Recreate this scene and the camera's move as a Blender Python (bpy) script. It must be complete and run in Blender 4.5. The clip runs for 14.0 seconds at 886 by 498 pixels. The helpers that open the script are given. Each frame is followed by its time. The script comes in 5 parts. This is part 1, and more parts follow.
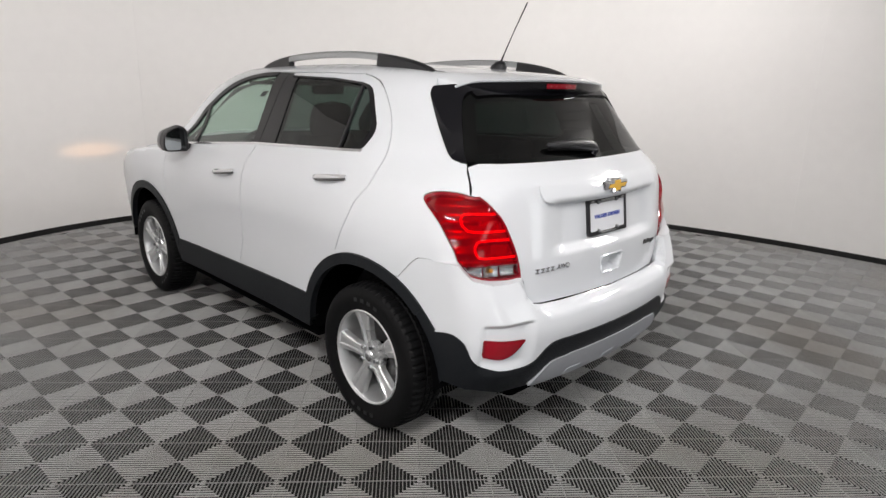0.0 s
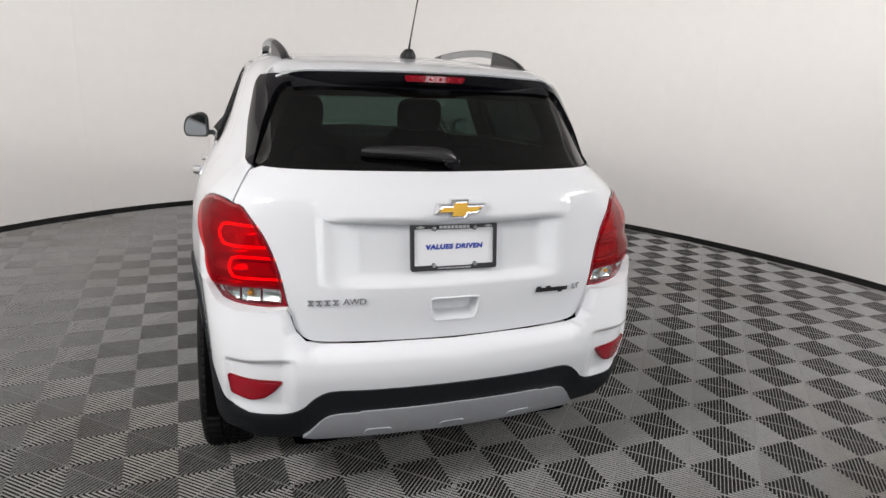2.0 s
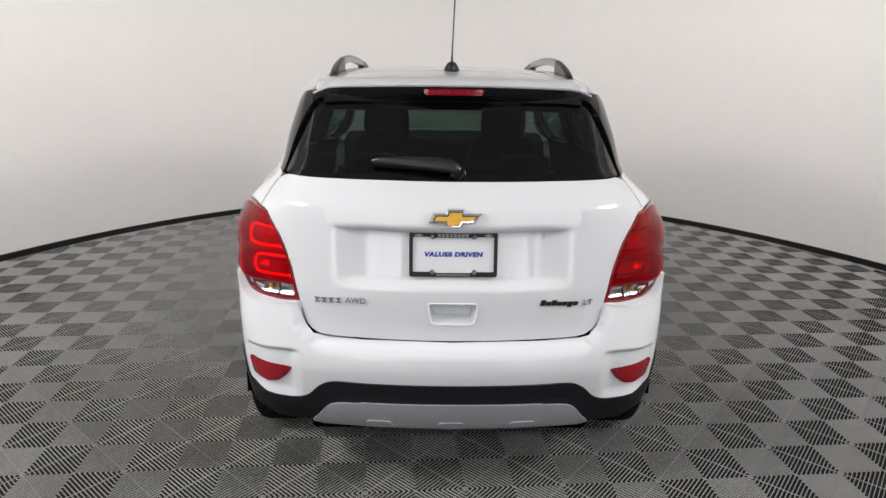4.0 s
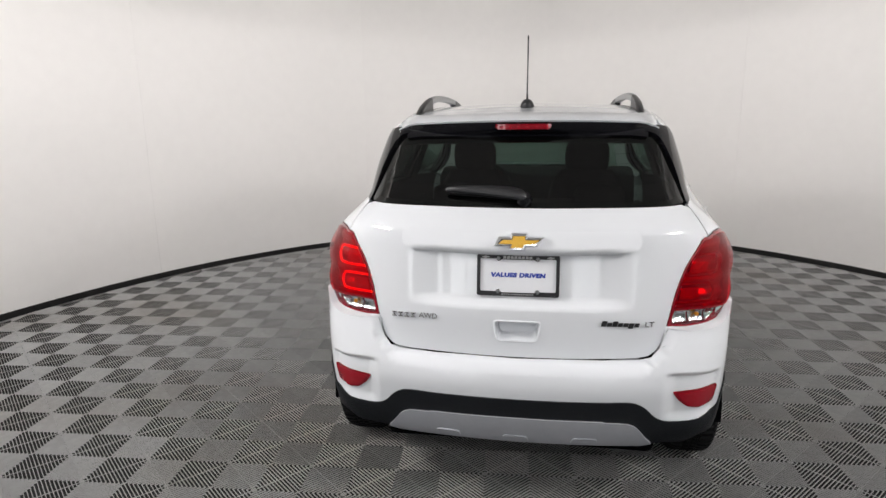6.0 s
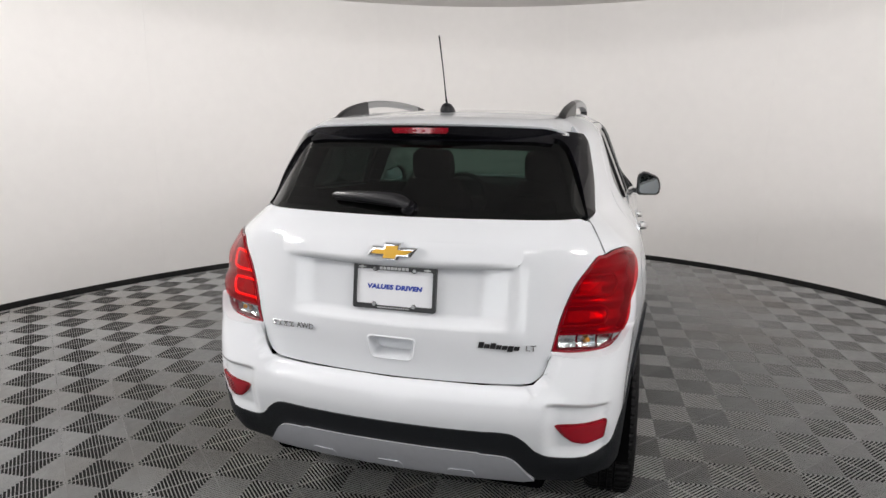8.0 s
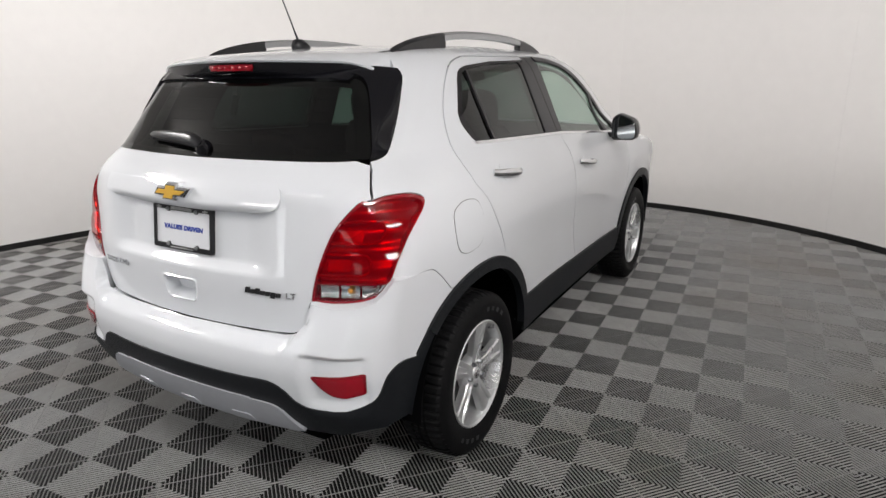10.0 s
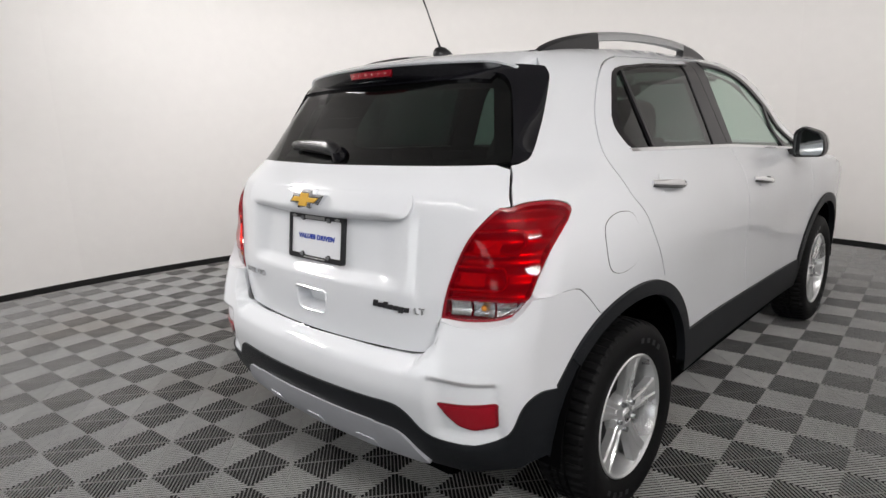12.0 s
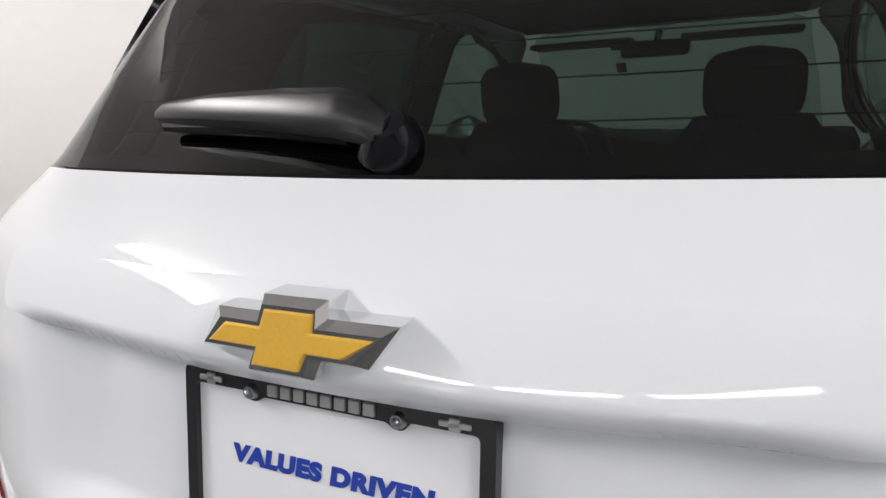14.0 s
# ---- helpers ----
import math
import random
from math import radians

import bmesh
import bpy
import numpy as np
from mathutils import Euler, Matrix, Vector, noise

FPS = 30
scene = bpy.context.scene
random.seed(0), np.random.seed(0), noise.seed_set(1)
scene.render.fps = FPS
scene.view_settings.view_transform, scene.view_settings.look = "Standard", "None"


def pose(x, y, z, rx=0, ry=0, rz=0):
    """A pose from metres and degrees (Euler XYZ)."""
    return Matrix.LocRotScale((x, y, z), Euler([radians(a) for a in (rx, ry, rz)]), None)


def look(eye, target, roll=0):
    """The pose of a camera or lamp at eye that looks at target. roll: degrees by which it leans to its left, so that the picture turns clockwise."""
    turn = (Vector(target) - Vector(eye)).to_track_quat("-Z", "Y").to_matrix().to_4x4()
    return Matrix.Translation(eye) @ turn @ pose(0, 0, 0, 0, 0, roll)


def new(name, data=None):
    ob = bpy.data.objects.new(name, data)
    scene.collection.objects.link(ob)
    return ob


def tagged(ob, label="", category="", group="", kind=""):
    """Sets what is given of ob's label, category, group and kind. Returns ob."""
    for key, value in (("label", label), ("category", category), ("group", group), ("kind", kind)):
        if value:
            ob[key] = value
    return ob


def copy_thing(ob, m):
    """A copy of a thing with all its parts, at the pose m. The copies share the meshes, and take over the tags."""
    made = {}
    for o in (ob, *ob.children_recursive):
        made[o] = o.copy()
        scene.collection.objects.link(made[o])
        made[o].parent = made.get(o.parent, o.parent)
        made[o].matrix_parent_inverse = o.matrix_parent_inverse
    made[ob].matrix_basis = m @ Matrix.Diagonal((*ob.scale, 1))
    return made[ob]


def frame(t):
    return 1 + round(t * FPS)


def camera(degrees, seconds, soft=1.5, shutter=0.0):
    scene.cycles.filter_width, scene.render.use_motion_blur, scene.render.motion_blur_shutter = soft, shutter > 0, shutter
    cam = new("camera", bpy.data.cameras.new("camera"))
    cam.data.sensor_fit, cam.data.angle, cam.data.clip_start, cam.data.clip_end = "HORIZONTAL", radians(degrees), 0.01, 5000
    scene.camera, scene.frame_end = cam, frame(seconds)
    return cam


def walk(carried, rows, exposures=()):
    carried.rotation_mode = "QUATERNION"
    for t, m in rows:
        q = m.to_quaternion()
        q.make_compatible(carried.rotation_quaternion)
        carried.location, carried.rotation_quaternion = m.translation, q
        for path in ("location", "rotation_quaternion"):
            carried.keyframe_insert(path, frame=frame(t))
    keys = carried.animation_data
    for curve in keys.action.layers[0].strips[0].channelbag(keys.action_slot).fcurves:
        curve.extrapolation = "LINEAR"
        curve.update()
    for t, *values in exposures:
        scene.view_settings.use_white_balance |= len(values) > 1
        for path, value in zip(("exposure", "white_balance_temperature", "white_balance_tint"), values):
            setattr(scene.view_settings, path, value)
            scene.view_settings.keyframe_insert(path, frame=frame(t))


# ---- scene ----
cam = camera(70.8, 14.0)
PATH = [
    (0, (-2.49, -1.356, 1.581), (-1.131, 0.017, 1.063), 1.6),
    (0.5, (-2.126, -1.638, 1.593), (-0.897, -0.142, 1.093), 1.1),
    (1, (-1.675, -1.729, 1.565), (-0.556, -0.156, 1.041), 2.4),
    (1.5, (-1.188, -1.773, 1.586), (-0.244, -0.093, 1.051), 2.0),
    (2, (-0.722, -1.872, 1.605), (-0.095, -0.053, 1.057), 2.7),
    (2.2, (-0.566, -1.824, 1.586), (-0.086, 0.037, 1.033), 2.5),
    (4.3, (-0.056, -2.106, 1.672), (-0.044, -0.185, 1.117), 0.3),
    (4.5, (-0.04, -2.142, 1.665), (-0.047, -0.207, 1.16), -0.2),
    (5, (0.036, -2.205, 1.64), (-0.107, -0.275, 1.134), -0.2),
    (5.5, (0.078, -2.241, 1.655), (-0.171, -0.318, 1.166), -0.1),
    (6, (0.111, -2.246, 1.662), (-0.22, -0.324, 1.215), -0.8),
    (6.5, (0.158, -2.249, 1.65), (-0.217, -0.322, 1.268), -1.1),
    (7, (0.345, -2.196, 1.61), (-0.06, -0.274, 1.231), -1.6),
    (7.5, (0.562, -2.134, 1.6), (0.099, -0.226, 1.22), -0.9),
    (8, (0.777, -1.949, 1.611), (0.232, -0.067, 1.209), 0.3),
    (8.5, (1.047, -1.82, 1.583), (0.439, 0.031, 1.135), 0.0),
    (8.7, (1.197, -1.772, 1.605), (0.59, 0.074, 1.13), -0.5),
    (10.8, (2.099, -1.154, 1.541), (0.926, 0.366, 0.979), -1.4),
    (11, (2.106, -1.15, 1.548), (0.914, 0.358, 0.994), -1.7),
    (11.5, (2.08, -1.155, 1.532), (0.819, 0.317, 1.04), -2.4),
    (12, (1.812, -1.154, 1.427), (0.464, 0.261, 1.001), -2.5),
    (12.5, (1.401, -0.966, 1.447), (0.371, 0.668, 0.927), -4.4),
    (13, (0.979, -0.721, 1.422), (0.004, 0.958, 0.942), -0.2),
    (13.5, (0.545, -0.528, 1.419), (-0.282, 1.217, 0.899), -2.4),
    (14, (0.31, -0.29, 1.329), (-0.528, 1.469, 0.879), -2.4),
]
walk(cam, [(t, look(eye, target, roll)) for t, eye, target, roll in PATH])

# ---- world and light ----
world = bpy.data.worlds.new("world")
scene.world = world
world.use_nodes = True
world.node_tree.nodes["Background"].inputs[0].default_value = (0.75, 0.85, 1.0, 1)
world.node_tree.nodes["Background"].inputs[1].default_value = 0.3
scene.view_settings.exposure = 0.0

# the oval booth: centre, half axes, height
EX, EY, EA, EB, EH = 0.03, 0.0, 4.555, 5.90, 2.95
# unseen lamps: panels over the rear half, known by their glints in the paint; tilted side panels and front wall
# washers, added to brighten the car's sides and the wall: turn about the centre, share of the half axes, tilt towards
# the wall, watts
RING = [(-166, 0.68, -48, 84), (-118, 0.66, 0, 30), (-90, 0.64, 0, 22), (-62, 0.66, 0, 19), (-13, 0.68, -48, 66), (20, 0.55, 72, 24), (55, 0.5, 72, 21), (90, 0.47, 72, 19), (125, 0.5, 72, 20), (160, 0.55, 48, 33)]
LAMP_W, LAMP_L = 0.28, 1.2
LAMPS = []
for a, k, tilt, watts in RING:
    lx, ly = EX + k * EA * math.cos(radians(a)), EY + k * EB * math.sin(radians(a))
    place = pose(lx, ly, EH - 0.5 * LAMP_W * abs(math.sin(radians(tilt))), 0, -tilt, math.degrees(math.atan2(ly / EB, lx / EA)))
    LAMPS.append(place)
    data = bpy.data.lights.new("unseen_ceiling_lamp", "AREA")
    data.energy, data.color = watts, (1.0, 0.970, 0.953)
    data.shape, data.size, data.size_y = "RECTANGLE", LAMP_W, LAMP_L
    lamp_ob = new("unseen_ceiling_lamp", data)
    lamp_ob.matrix_world = place @ pose(0, 0, -0.012)
# one warm headlamp of the car shines on the wall in front of it
data = bpy.data.lights.new("headlamp_beam", "SPOT")
data.energy, data.color, data.spot_size, data.spot_blend, data.shadow_soft_size = 34, (1.0, 0.50, 0.20), radians(30), 1.0, 0.03
lamp_ob = new("headlamp_beam", data)
lamp_ob.matrix_world = look((-0.62, 4.32, 0.84), (-0.53, 5.94, 0.80)) @ Matrix.Diagonal((1.0, 0.25, 1.0, 1.0))
# daylight from the two tall doors behind the camera's side
DOORS = [radians(-90 - 24), radians(-90 + 24)]
for a in DOORS:
    data = bpy.data.lights.new("door_daylight", "AREA")
    data.energy, data.color = (30 if math.cos(a) < 0 else 24), (0.97, 0.985, 1.0)
    data.shape, data.size, data.size_y = "RECTANGLE", 1.15, 2.05
    lamp_ob = new("door_daylight", data)
    px_, py_ = EX + (EA + 0.10) * math.cos(a), EY + (EB + 0.10) * math.sin(a)
    lamp_ob.matrix_world = look((px_, py_, 1.06), (EX, EY + 0.5, 1.06))


# ---- materials ----
def nodes_of(name):
    m = bpy.data.materials.new(name)
    m.use_nodes = True
    t = m.node_tree
    return m, t, t.nodes["Principled BSDF"]


def mat(name, color, rough=0.5, metal=0.0, vary=0.06, scale=40.0, bump=0.0, fine=400.0, coat=0.0, random=0.0, blotch=1.7, spec=0.5):
    """A principled material with stains at a large scale, grain at a small one, and fine relief."""
    m, t, b = nodes_of(name)
    N, L = t.nodes, t.links
    co = N.new("ShaderNodeTexCoord")
    big, small = N.new("ShaderNodeTexNoise"), N.new("ShaderNodeTexNoise")
    big.inputs["Scale"].default_value, small.inputs["Scale"].default_value = blotch, scale
    big.inputs["Detail"].default_value, small.inputs["Detail"].default_value = 4, 3
    L.new(co.outputs["Object"], big.inputs["Vector"])
    L.new(co.outputs["Object"], small.inputs["Vector"])
    add = N.new("ShaderNodeMath")
    add.operation = "ADD"
    L.new(big.outputs[0], add.inputs[0])
    L.new(small.outputs[0], add.inputs[1])
    rng = N.new("ShaderNodeMapRange")
    rng.inputs["From Min"].default_value, rng.inputs["From Max"].default_value = 0.6, 1.4
    rng.inputs["To Min"].default_value, rng.inputs["To Max"].default_value = 1 - vary, 1 + vary
    L.new(add.outputs[0], rng.inputs["Value"])
    value = rng.outputs[0]
    if random:
        info, mul = N.new("ShaderNodeObjectInfo"), N.new("ShaderNodeMapRange")
        mul.inputs["To Min"].default_value, mul.inputs["To Max"].default_value = 1 - random, 1 + random
        L.new(info.outputs["Random"], mul.inputs["Value"])
        both = N.new("ShaderNodeMath")
        both.operation = "MULTIPLY"
        L.new(value, both.inputs[0])
        L.new(mul.outputs[0], both.inputs[1])
        value = both.outputs[0]
    hsv = N.new("ShaderNodeHueSaturation")
    hsv.inputs["Color"].default_value = (*color, 1)
    L.new(value, hsv.inputs["Value"])
    L.new(hsv.outputs[0], b.inputs["Base Color"])
    rr = N.new("ShaderNodeMapRange")
    rr.inputs["To Min"].default_value, rr.inputs["To Max"].default_value = max(rough - 0.06, 0.01), min(rough + 0.06, 1)
    L.new(big.outputs[0], rr.inputs["Value"])
    L.new(rr.outputs[0], b.inputs["Roughness"])
    b.inputs["Metallic"].default_value = metal
    b.inputs["Specular IOR Level"].default_value = spec
    b.inputs["Coat Weight"].default_value = coat
    b.inputs["Coat Roughness"].default_value = 0.03
    if bump:
        fn, bp = N.new("ShaderNodeTexNoise"), N.new("ShaderNodeBump")
        fn.inputs["Scale"].default_value = fine
        bp.inputs["Strength"].default_value = bump
        bp.inputs["Distance"].default_value = 0.002
        L.new(co.outputs["Object"], fn.inputs["Vector"])
        L.new(fn.outputs[0], bp.inputs["Height"])
        L.new(bp.outputs[0], b.inputs["Normal"])
    return m


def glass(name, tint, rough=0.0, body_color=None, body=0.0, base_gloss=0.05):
    """Thin tinted glass: it lets tinted light through and mirrors more at a slant. body: how far its plastic scatters light of its own colour."""
    m = bpy.data.materials.new(name)
    m.use_nodes = True
    t = m.node_tree
    t.nodes.clear()
    N, L = t.nodes, t.links
    out, mix = N.new("ShaderNodeOutputMaterial"), N.new("ShaderNodeMixShader")
    see, shine, lw = N.new("ShaderNodeBsdfTransparent"), N.new("ShaderNodeBsdfGlossy"), N.new("ShaderNodeLayerWeight")
    see.inputs["Color"].default_value = (*tint, 1)
    shine.inputs["Roughness"].default_value = rough
    lw.inputs["Blend"].default_value = 0.5
    power, amount = N.new("ShaderNodeMath"), N.new("ShaderNodeMath")
    power.operation, amount.operation = "POWER", "MULTIPLY_ADD"
    power.inputs[1].default_value = 4.0
    amount.inputs[1].default_value, amount.inputs[2].default_value = 0.93, base_gloss
    L.new(lw.outputs["Facing"], power.inputs[0])
    L.new(power.outputs[0], amount.inputs[0])
    L.new(amount.outputs[0], mix.inputs[0])
    base = see
    if body:
        dif, half = N.new("ShaderNodeBsdfDiffuse"), N.new("ShaderNodeMixShader")
        dif.inputs["Color"].default_value = (*body_color, 1)
        half.inputs[0].default_value = body
        L.new(see.outputs[0], half.inputs[1])
        L.new(dif.outputs[0], half.inputs[2])
        base = half
    L.new(base.outputs[0], mix.inputs[1])
    L.new(shine.outputs[0], mix.inputs[2])
    L.new(mix.outputs[0], out.inputs["Surface"])
    return m


def glow(name, color, strength):
    m, t, b = nodes_of(name)
    b.inputs["Base Color"].default_value = (*color, 1)
    b.inputs["Emission Color"].default_value = (*color, 1)
    b.inputs["Emission Strength"].default_value = strength
    return m


PAINT = mat("white_car_paint", (0.755, 0.775, 0.805), 0.55, coat=1.0, vary=0.012, scale=600, spec=0.08)
CLAD = mat("grained_black_plastic", (0.0095, 0.011, 0.0135), 0.50, spec=0.28, vary=0.15, bump=0.25, fine=900)
GLOSS_BLACK = mat("gloss_black_plastic", (0.005, 0.005, 0.007), 0.10, vary=0.05, coat=0.0, spec=0.4)
SATIN_BLACK = mat("satin_black_trim", (0.013, 0.013, 0.015), 0.35, vary=0.1, bump=0.05)
RUBBER = mat("tyre_rubber", (0.004, 0.004, 0.0045), 0.58, spec=0.16, vary=0.25, bump=0.2, fine=300)
ALLOY = mat("cast_alloy", (0.74, 0.75, 0.76), 0.28, metal=0.75, vary=0.06, bump=0.03)
RAIL_SILVER = mat("satin_silver_rail", (0.42, 0.43, 0.44), 0.34, metal=0.6, vary=0.05)
CHROME = mat("chrome", (0.82, 0.83, 0.85), 0.11, metal=1.0, vary=0.02)
SILVER = mat("silver_skid_plate", (0.46, 0.475, 0.51), 0.40, metal=0.35, vary=0.05)
GOLD = mat("gold_enamel", (0.74, 0.43, 0.05), 0.42, metal=0.2, vary=0.08, scale=300, coat=0.0, bump=0.04)
PLATE_WHITE = mat("white_plate_card", (0.80, 0.81, 0.84), 0.35, vary=0.02)
BLUE_INK = mat("blue_ink", (0.012, 0.045, 0.36), 0.4, vary=0.05)
GREY_INK = mat("silver_lettering", (0.42, 0.42, 0.42), 0.3, metal=0.5)
STEEL = mat("zinc_screw", (0.35, 0.36, 0.37), 0.3, metal=1.0)
DARK_METAL = mat("brake_disc_steel", (0.10, 0.10, 0.10), 0.45, metal=0.8)
UNDER = mat("underbody_black", (0.003, 0.003, 0.0034), 0.9, spec=0.0, vary=0.3)
CLOTH = mat("charcoal_seat_cloth", (0.016, 0.017, 0.020), 0.85, vary=0.2, scale=250, bump=0.4, fine=800)
TRIM_IN = mat("dark_interior_trim", (0.012, 0.013, 0.016), 0.6, vary=0.1, bump=0.1)
HEADLINER = mat("grey_headliner_cloth", (0.12, 0.12, 0.12), 0.9, vary=0.05)
PRIVACY = glass("dark_privacy_glass", (0.070, 0.104, 0.092), body_color=(0.30, 0.30, 0.31), body=0.004, base_gloss=0.045)
CLEAR_GREEN = glass("green_tinted_glass", (0.58, 0.72, 0.65), base_gloss=0.075)
WINDSCREEN = glass("green_windscreen_glass", (0.66, 0.80, 0.72))
RED_LENS = glass("red_lamp_lens", (0.80, 0.003, 0.012), 0.02, (0.50, 0.002, 0.016), 0.16, 0.02)
CLEAR_LENS = glass("clear_lamp_lens", (0.92, 0.93, 0.94))
LAMP_BOWL = mat("lamp_reflector_bowl", (0.42, 0.36, 0.36), 0.30, metal=0.6, vary=0.06, scale=120)
LAMP_CHROME = mat("lamp_reflector_chrome", (0.55, 0.55, 0.55), 0.16, metal=1.0, vary=0.1, scale=90, bump=0.9, fine=170)
RED_PLASTIC = mat("red_moulded_plastic", (0.34, 0.003, 0.014), 0.12, vary=0.10, coat=1.0, bump=0.05, fine=700)
DEEP_RED = mat("deep_red_bezel", (0.25, 0.0025, 0.011), 0.15, vary=0.05, coat=1.0)
LED_RED = glow("red_light_guide", (1.0, 0.07, 0.03), 1.1)
REFLEX = mat("ribbed_reflex_field", (0.70, 0.60, 0.60), 0.28, metal=0.5, vary=0.3, scale=120, bump=0.9, fine=260)
AMBER = mat("amber_bulb", (0.75, 0.28, 0.03), 0.25)
MIRROR = mat("mirror_glass", (0.42, 0.45, 0.46), 0.02, metal=1.0, vary=0.01)
WALL = mat("white_wall_vinyl", (0.80, 0.785, 0.77), 0.55, vary=0.02, scale=9, bump=0.04, fine=60, random=0.008, blotch=0.5)
REAR_WALL = mat("dark_grey_rear_wall", (0.09, 0.09, 0.092), 0.7, vary=0.1, scale=5, bump=0.05)
CEILING = mat("grey_ceiling_board", (0.76, 0.74, 0.725), 0.8, vary=0.04, scale=6, bump=0.1)
BASE = mat("black_rubber_baseboard", (0.012, 0.012, 0.012), 0.35, vary=0.2, scale=12)
TILE = mat("grey_plastic_floor_tile", (0.35, 0.35, 0.346), 0.45, vary=0.16, scale=22, bump=0.12, fine=220, random=0.07, blotch=0.9)
def haze_tint(m, color, scale, low, high, amount):
    """Lays wide uneven patches of another colour over a material, by the place in the room, as painted haze."""
    t = m.node_tree
    N, L = t.nodes, t.links
    b = N["Principled BSDF"]
    old = b.inputs["Base Color"].links[0].from_socket
    geo, noise, ramp, mix = N.new("ShaderNodeNewGeometry"), N.new("ShaderNodeTexNoise"), N.new("ShaderNodeMapRange"), N.new("ShaderNodeMixRGB")
    noise.inputs["Scale"].default_value, noise.inputs["Detail"].default_value = scale, 6
    ramp.inputs["From Min"].default_value, ramp.inputs["From Max"].default_value, ramp.inputs["To Max"].default_value = low, high, amount
    L.new(geo.outputs["Position"], noise.inputs["Vector"])
    L.new(noise.outputs[0], ramp.inputs["Value"])
    L.new(ramp.outputs[0], mix.inputs[0])
    L.new(old, mix.inputs[1])
    mix.inputs[2].default_value = (*color, 1)
    L.new(mix.outputs[0], b.inputs["Base Color"])


# brownish haze and reflection on the floor, put into the tile colour
haze_tint(TILE, (0.20, 0.155, 0.11), 0.75, 0.50, 0.72, 0.35)
SLAB = mat("dark_slab", (0.006, 0.006, 0.006), 0.9, vary=0.3)
FRAME_WHITE = mat("white_lamp_frame", (0.75, 0.75, 0.74), 0.4)


# ---- building helpers ----
def link(name, me, material, parent=None, label=""):
    me.materials.append(material)
    ob = new(name, me)
    if parent is not None:
        ob.parent = parent
        ob.matrix_parent_inverse = Matrix.Identity(4)
    if label:
        tagged(ob, label)
    return ob


def part(name, bm, material, parent=None, label="", smooth=True, sharp=40):
    """Links a bmesh as one mesh object under a thing or a part."""
    me = bpy.data.meshes.new(name)
    bmesh.ops.recalc_face_normals(bm, faces=bm.faces[:])
    bm.to_mesh(me)
    bm.free()
    if smooth:
        me.polygons.foreach_set("use_smooth", [True] * len(me.polygons))
        me.set_sharp_from_angle(angle=radians(sharp))
    return link(name, me, material, parent, label)


def add_box(bm, x0, x1, y0, y1, z0, z1, bevel=0.0, seg=2, m=None):
    r = bmesh.ops.create_cube(bm, size=1, matrix=pose((x0 + x1) / 2, (y0 + y1) / 2, (z0 + z1) / 2) @ Matrix.Diagonal((x1 - x0, y1 - y0, z1 - z0, 1)))
    vs = r["verts"]
    if bevel:
        es = list({e for v in vs for e in v.link_edges})
        out = bmesh.ops.bevel(bm, geom=es, offset=bevel, segments=seg, profile=0.5, affect="EDGES")
        vs = list({v for f in out["faces"] for v in f.verts} | {v for v in vs if v.is_valid})
    if m is not None:
        bmesh.ops.transform(bm, matrix=m, verts=vs)
    return vs


def loft(bm, rings, closed=True, caps=True):
    """Skins a row of equal rings of points."""
    rows = [[bm.verts.new(p) for p in ring] for ring in rings]
    n = len(rows[0])
    for a, b in zip(rows, rows[1:]):
        for i in range(n if closed else n - 1):
            j = (i + 1) % n
            bm.faces.new((a[i], a[j], b[j], b[i]))
    if caps and closed:
        bm.faces.new(rows[0][::-1])
        bm.faces.new(rows[-1])
    return rows


def lathe(bm, profile, seg, m=None, jitter=None):
    """Turns (radius, x) pairs about the x axis."""
    rows = []
    for i in range(seg):
        a = 2 * math.pi * i / seg
        row = []
        for k, (r, x) in enumerate(profile):
            q = r if jitter is None else r + jitter(i, k)
            p = Vector((x, q * math.cos(a), q * math.sin(a)))
            row.append(bm.verts.new(m @ p if m is not None else p))
        rows.append(row)
    for i in range(seg):
        a, b = rows[i], rows[(i + 1) % seg]
        for k in range(len(profile) - 1):
            bm.faces.new((a[k], a[k + 1], b[k + 1], b[k]))
    return rows


def tube(bm, points, radius, seg=10, flat=1.0):
    """A bar along a few points; radius may be a list."""
    P = [Vector(p) for p in points]
    rings = []
    for i, p in enumerate(P):
        d = (P[min(i + 1, len(P) - 1)] - P[max(i - 1, 0)]).normalized()
        side = d.cross(Vector((0, 0, 1)))
        side = side.normalized() if side.length > 1e-4 else Vector((1, 0, 0))
        up = side.cross(d).normalized()
        r = radius[i] if isinstance(radius, (list, tuple)) else radius
        rings.append([p + side * r * math.cos(2 * math.pi * k / seg) + up * r * flat * math.sin(2 * math.pi * k / seg) for k in range(seg)])
    loft(bm, rings)


def curve(points, closed=False, step=0.02):
    """A smooth line through a few points."""
    P = np.array(points, float)
    n = len(P)
    out = []
    for i in range(n if closed else n - 1):
        a, b = P[i], P[(i + 1) % n]
        p = P[(i - 1) % n] if closed or i > 0 else 2 * a - b
        q = P[(i + 2) % n] if closed or i < n - 2 else 2 * b - a
        k = max(1, int(np.ceil(np.linalg.norm(b - a) / step)))
        for j in range(k):
            t = j / k
            out.append(0.5 * (2 * a + (b - p) * t + (2 * p - 5 * a + 4 * b - q) * t * t + (3 * a - p - 3 * b + q) * t ** 3))
    if not closed:
        out.append(P[-1])
    return [tuple(p) for p in out]


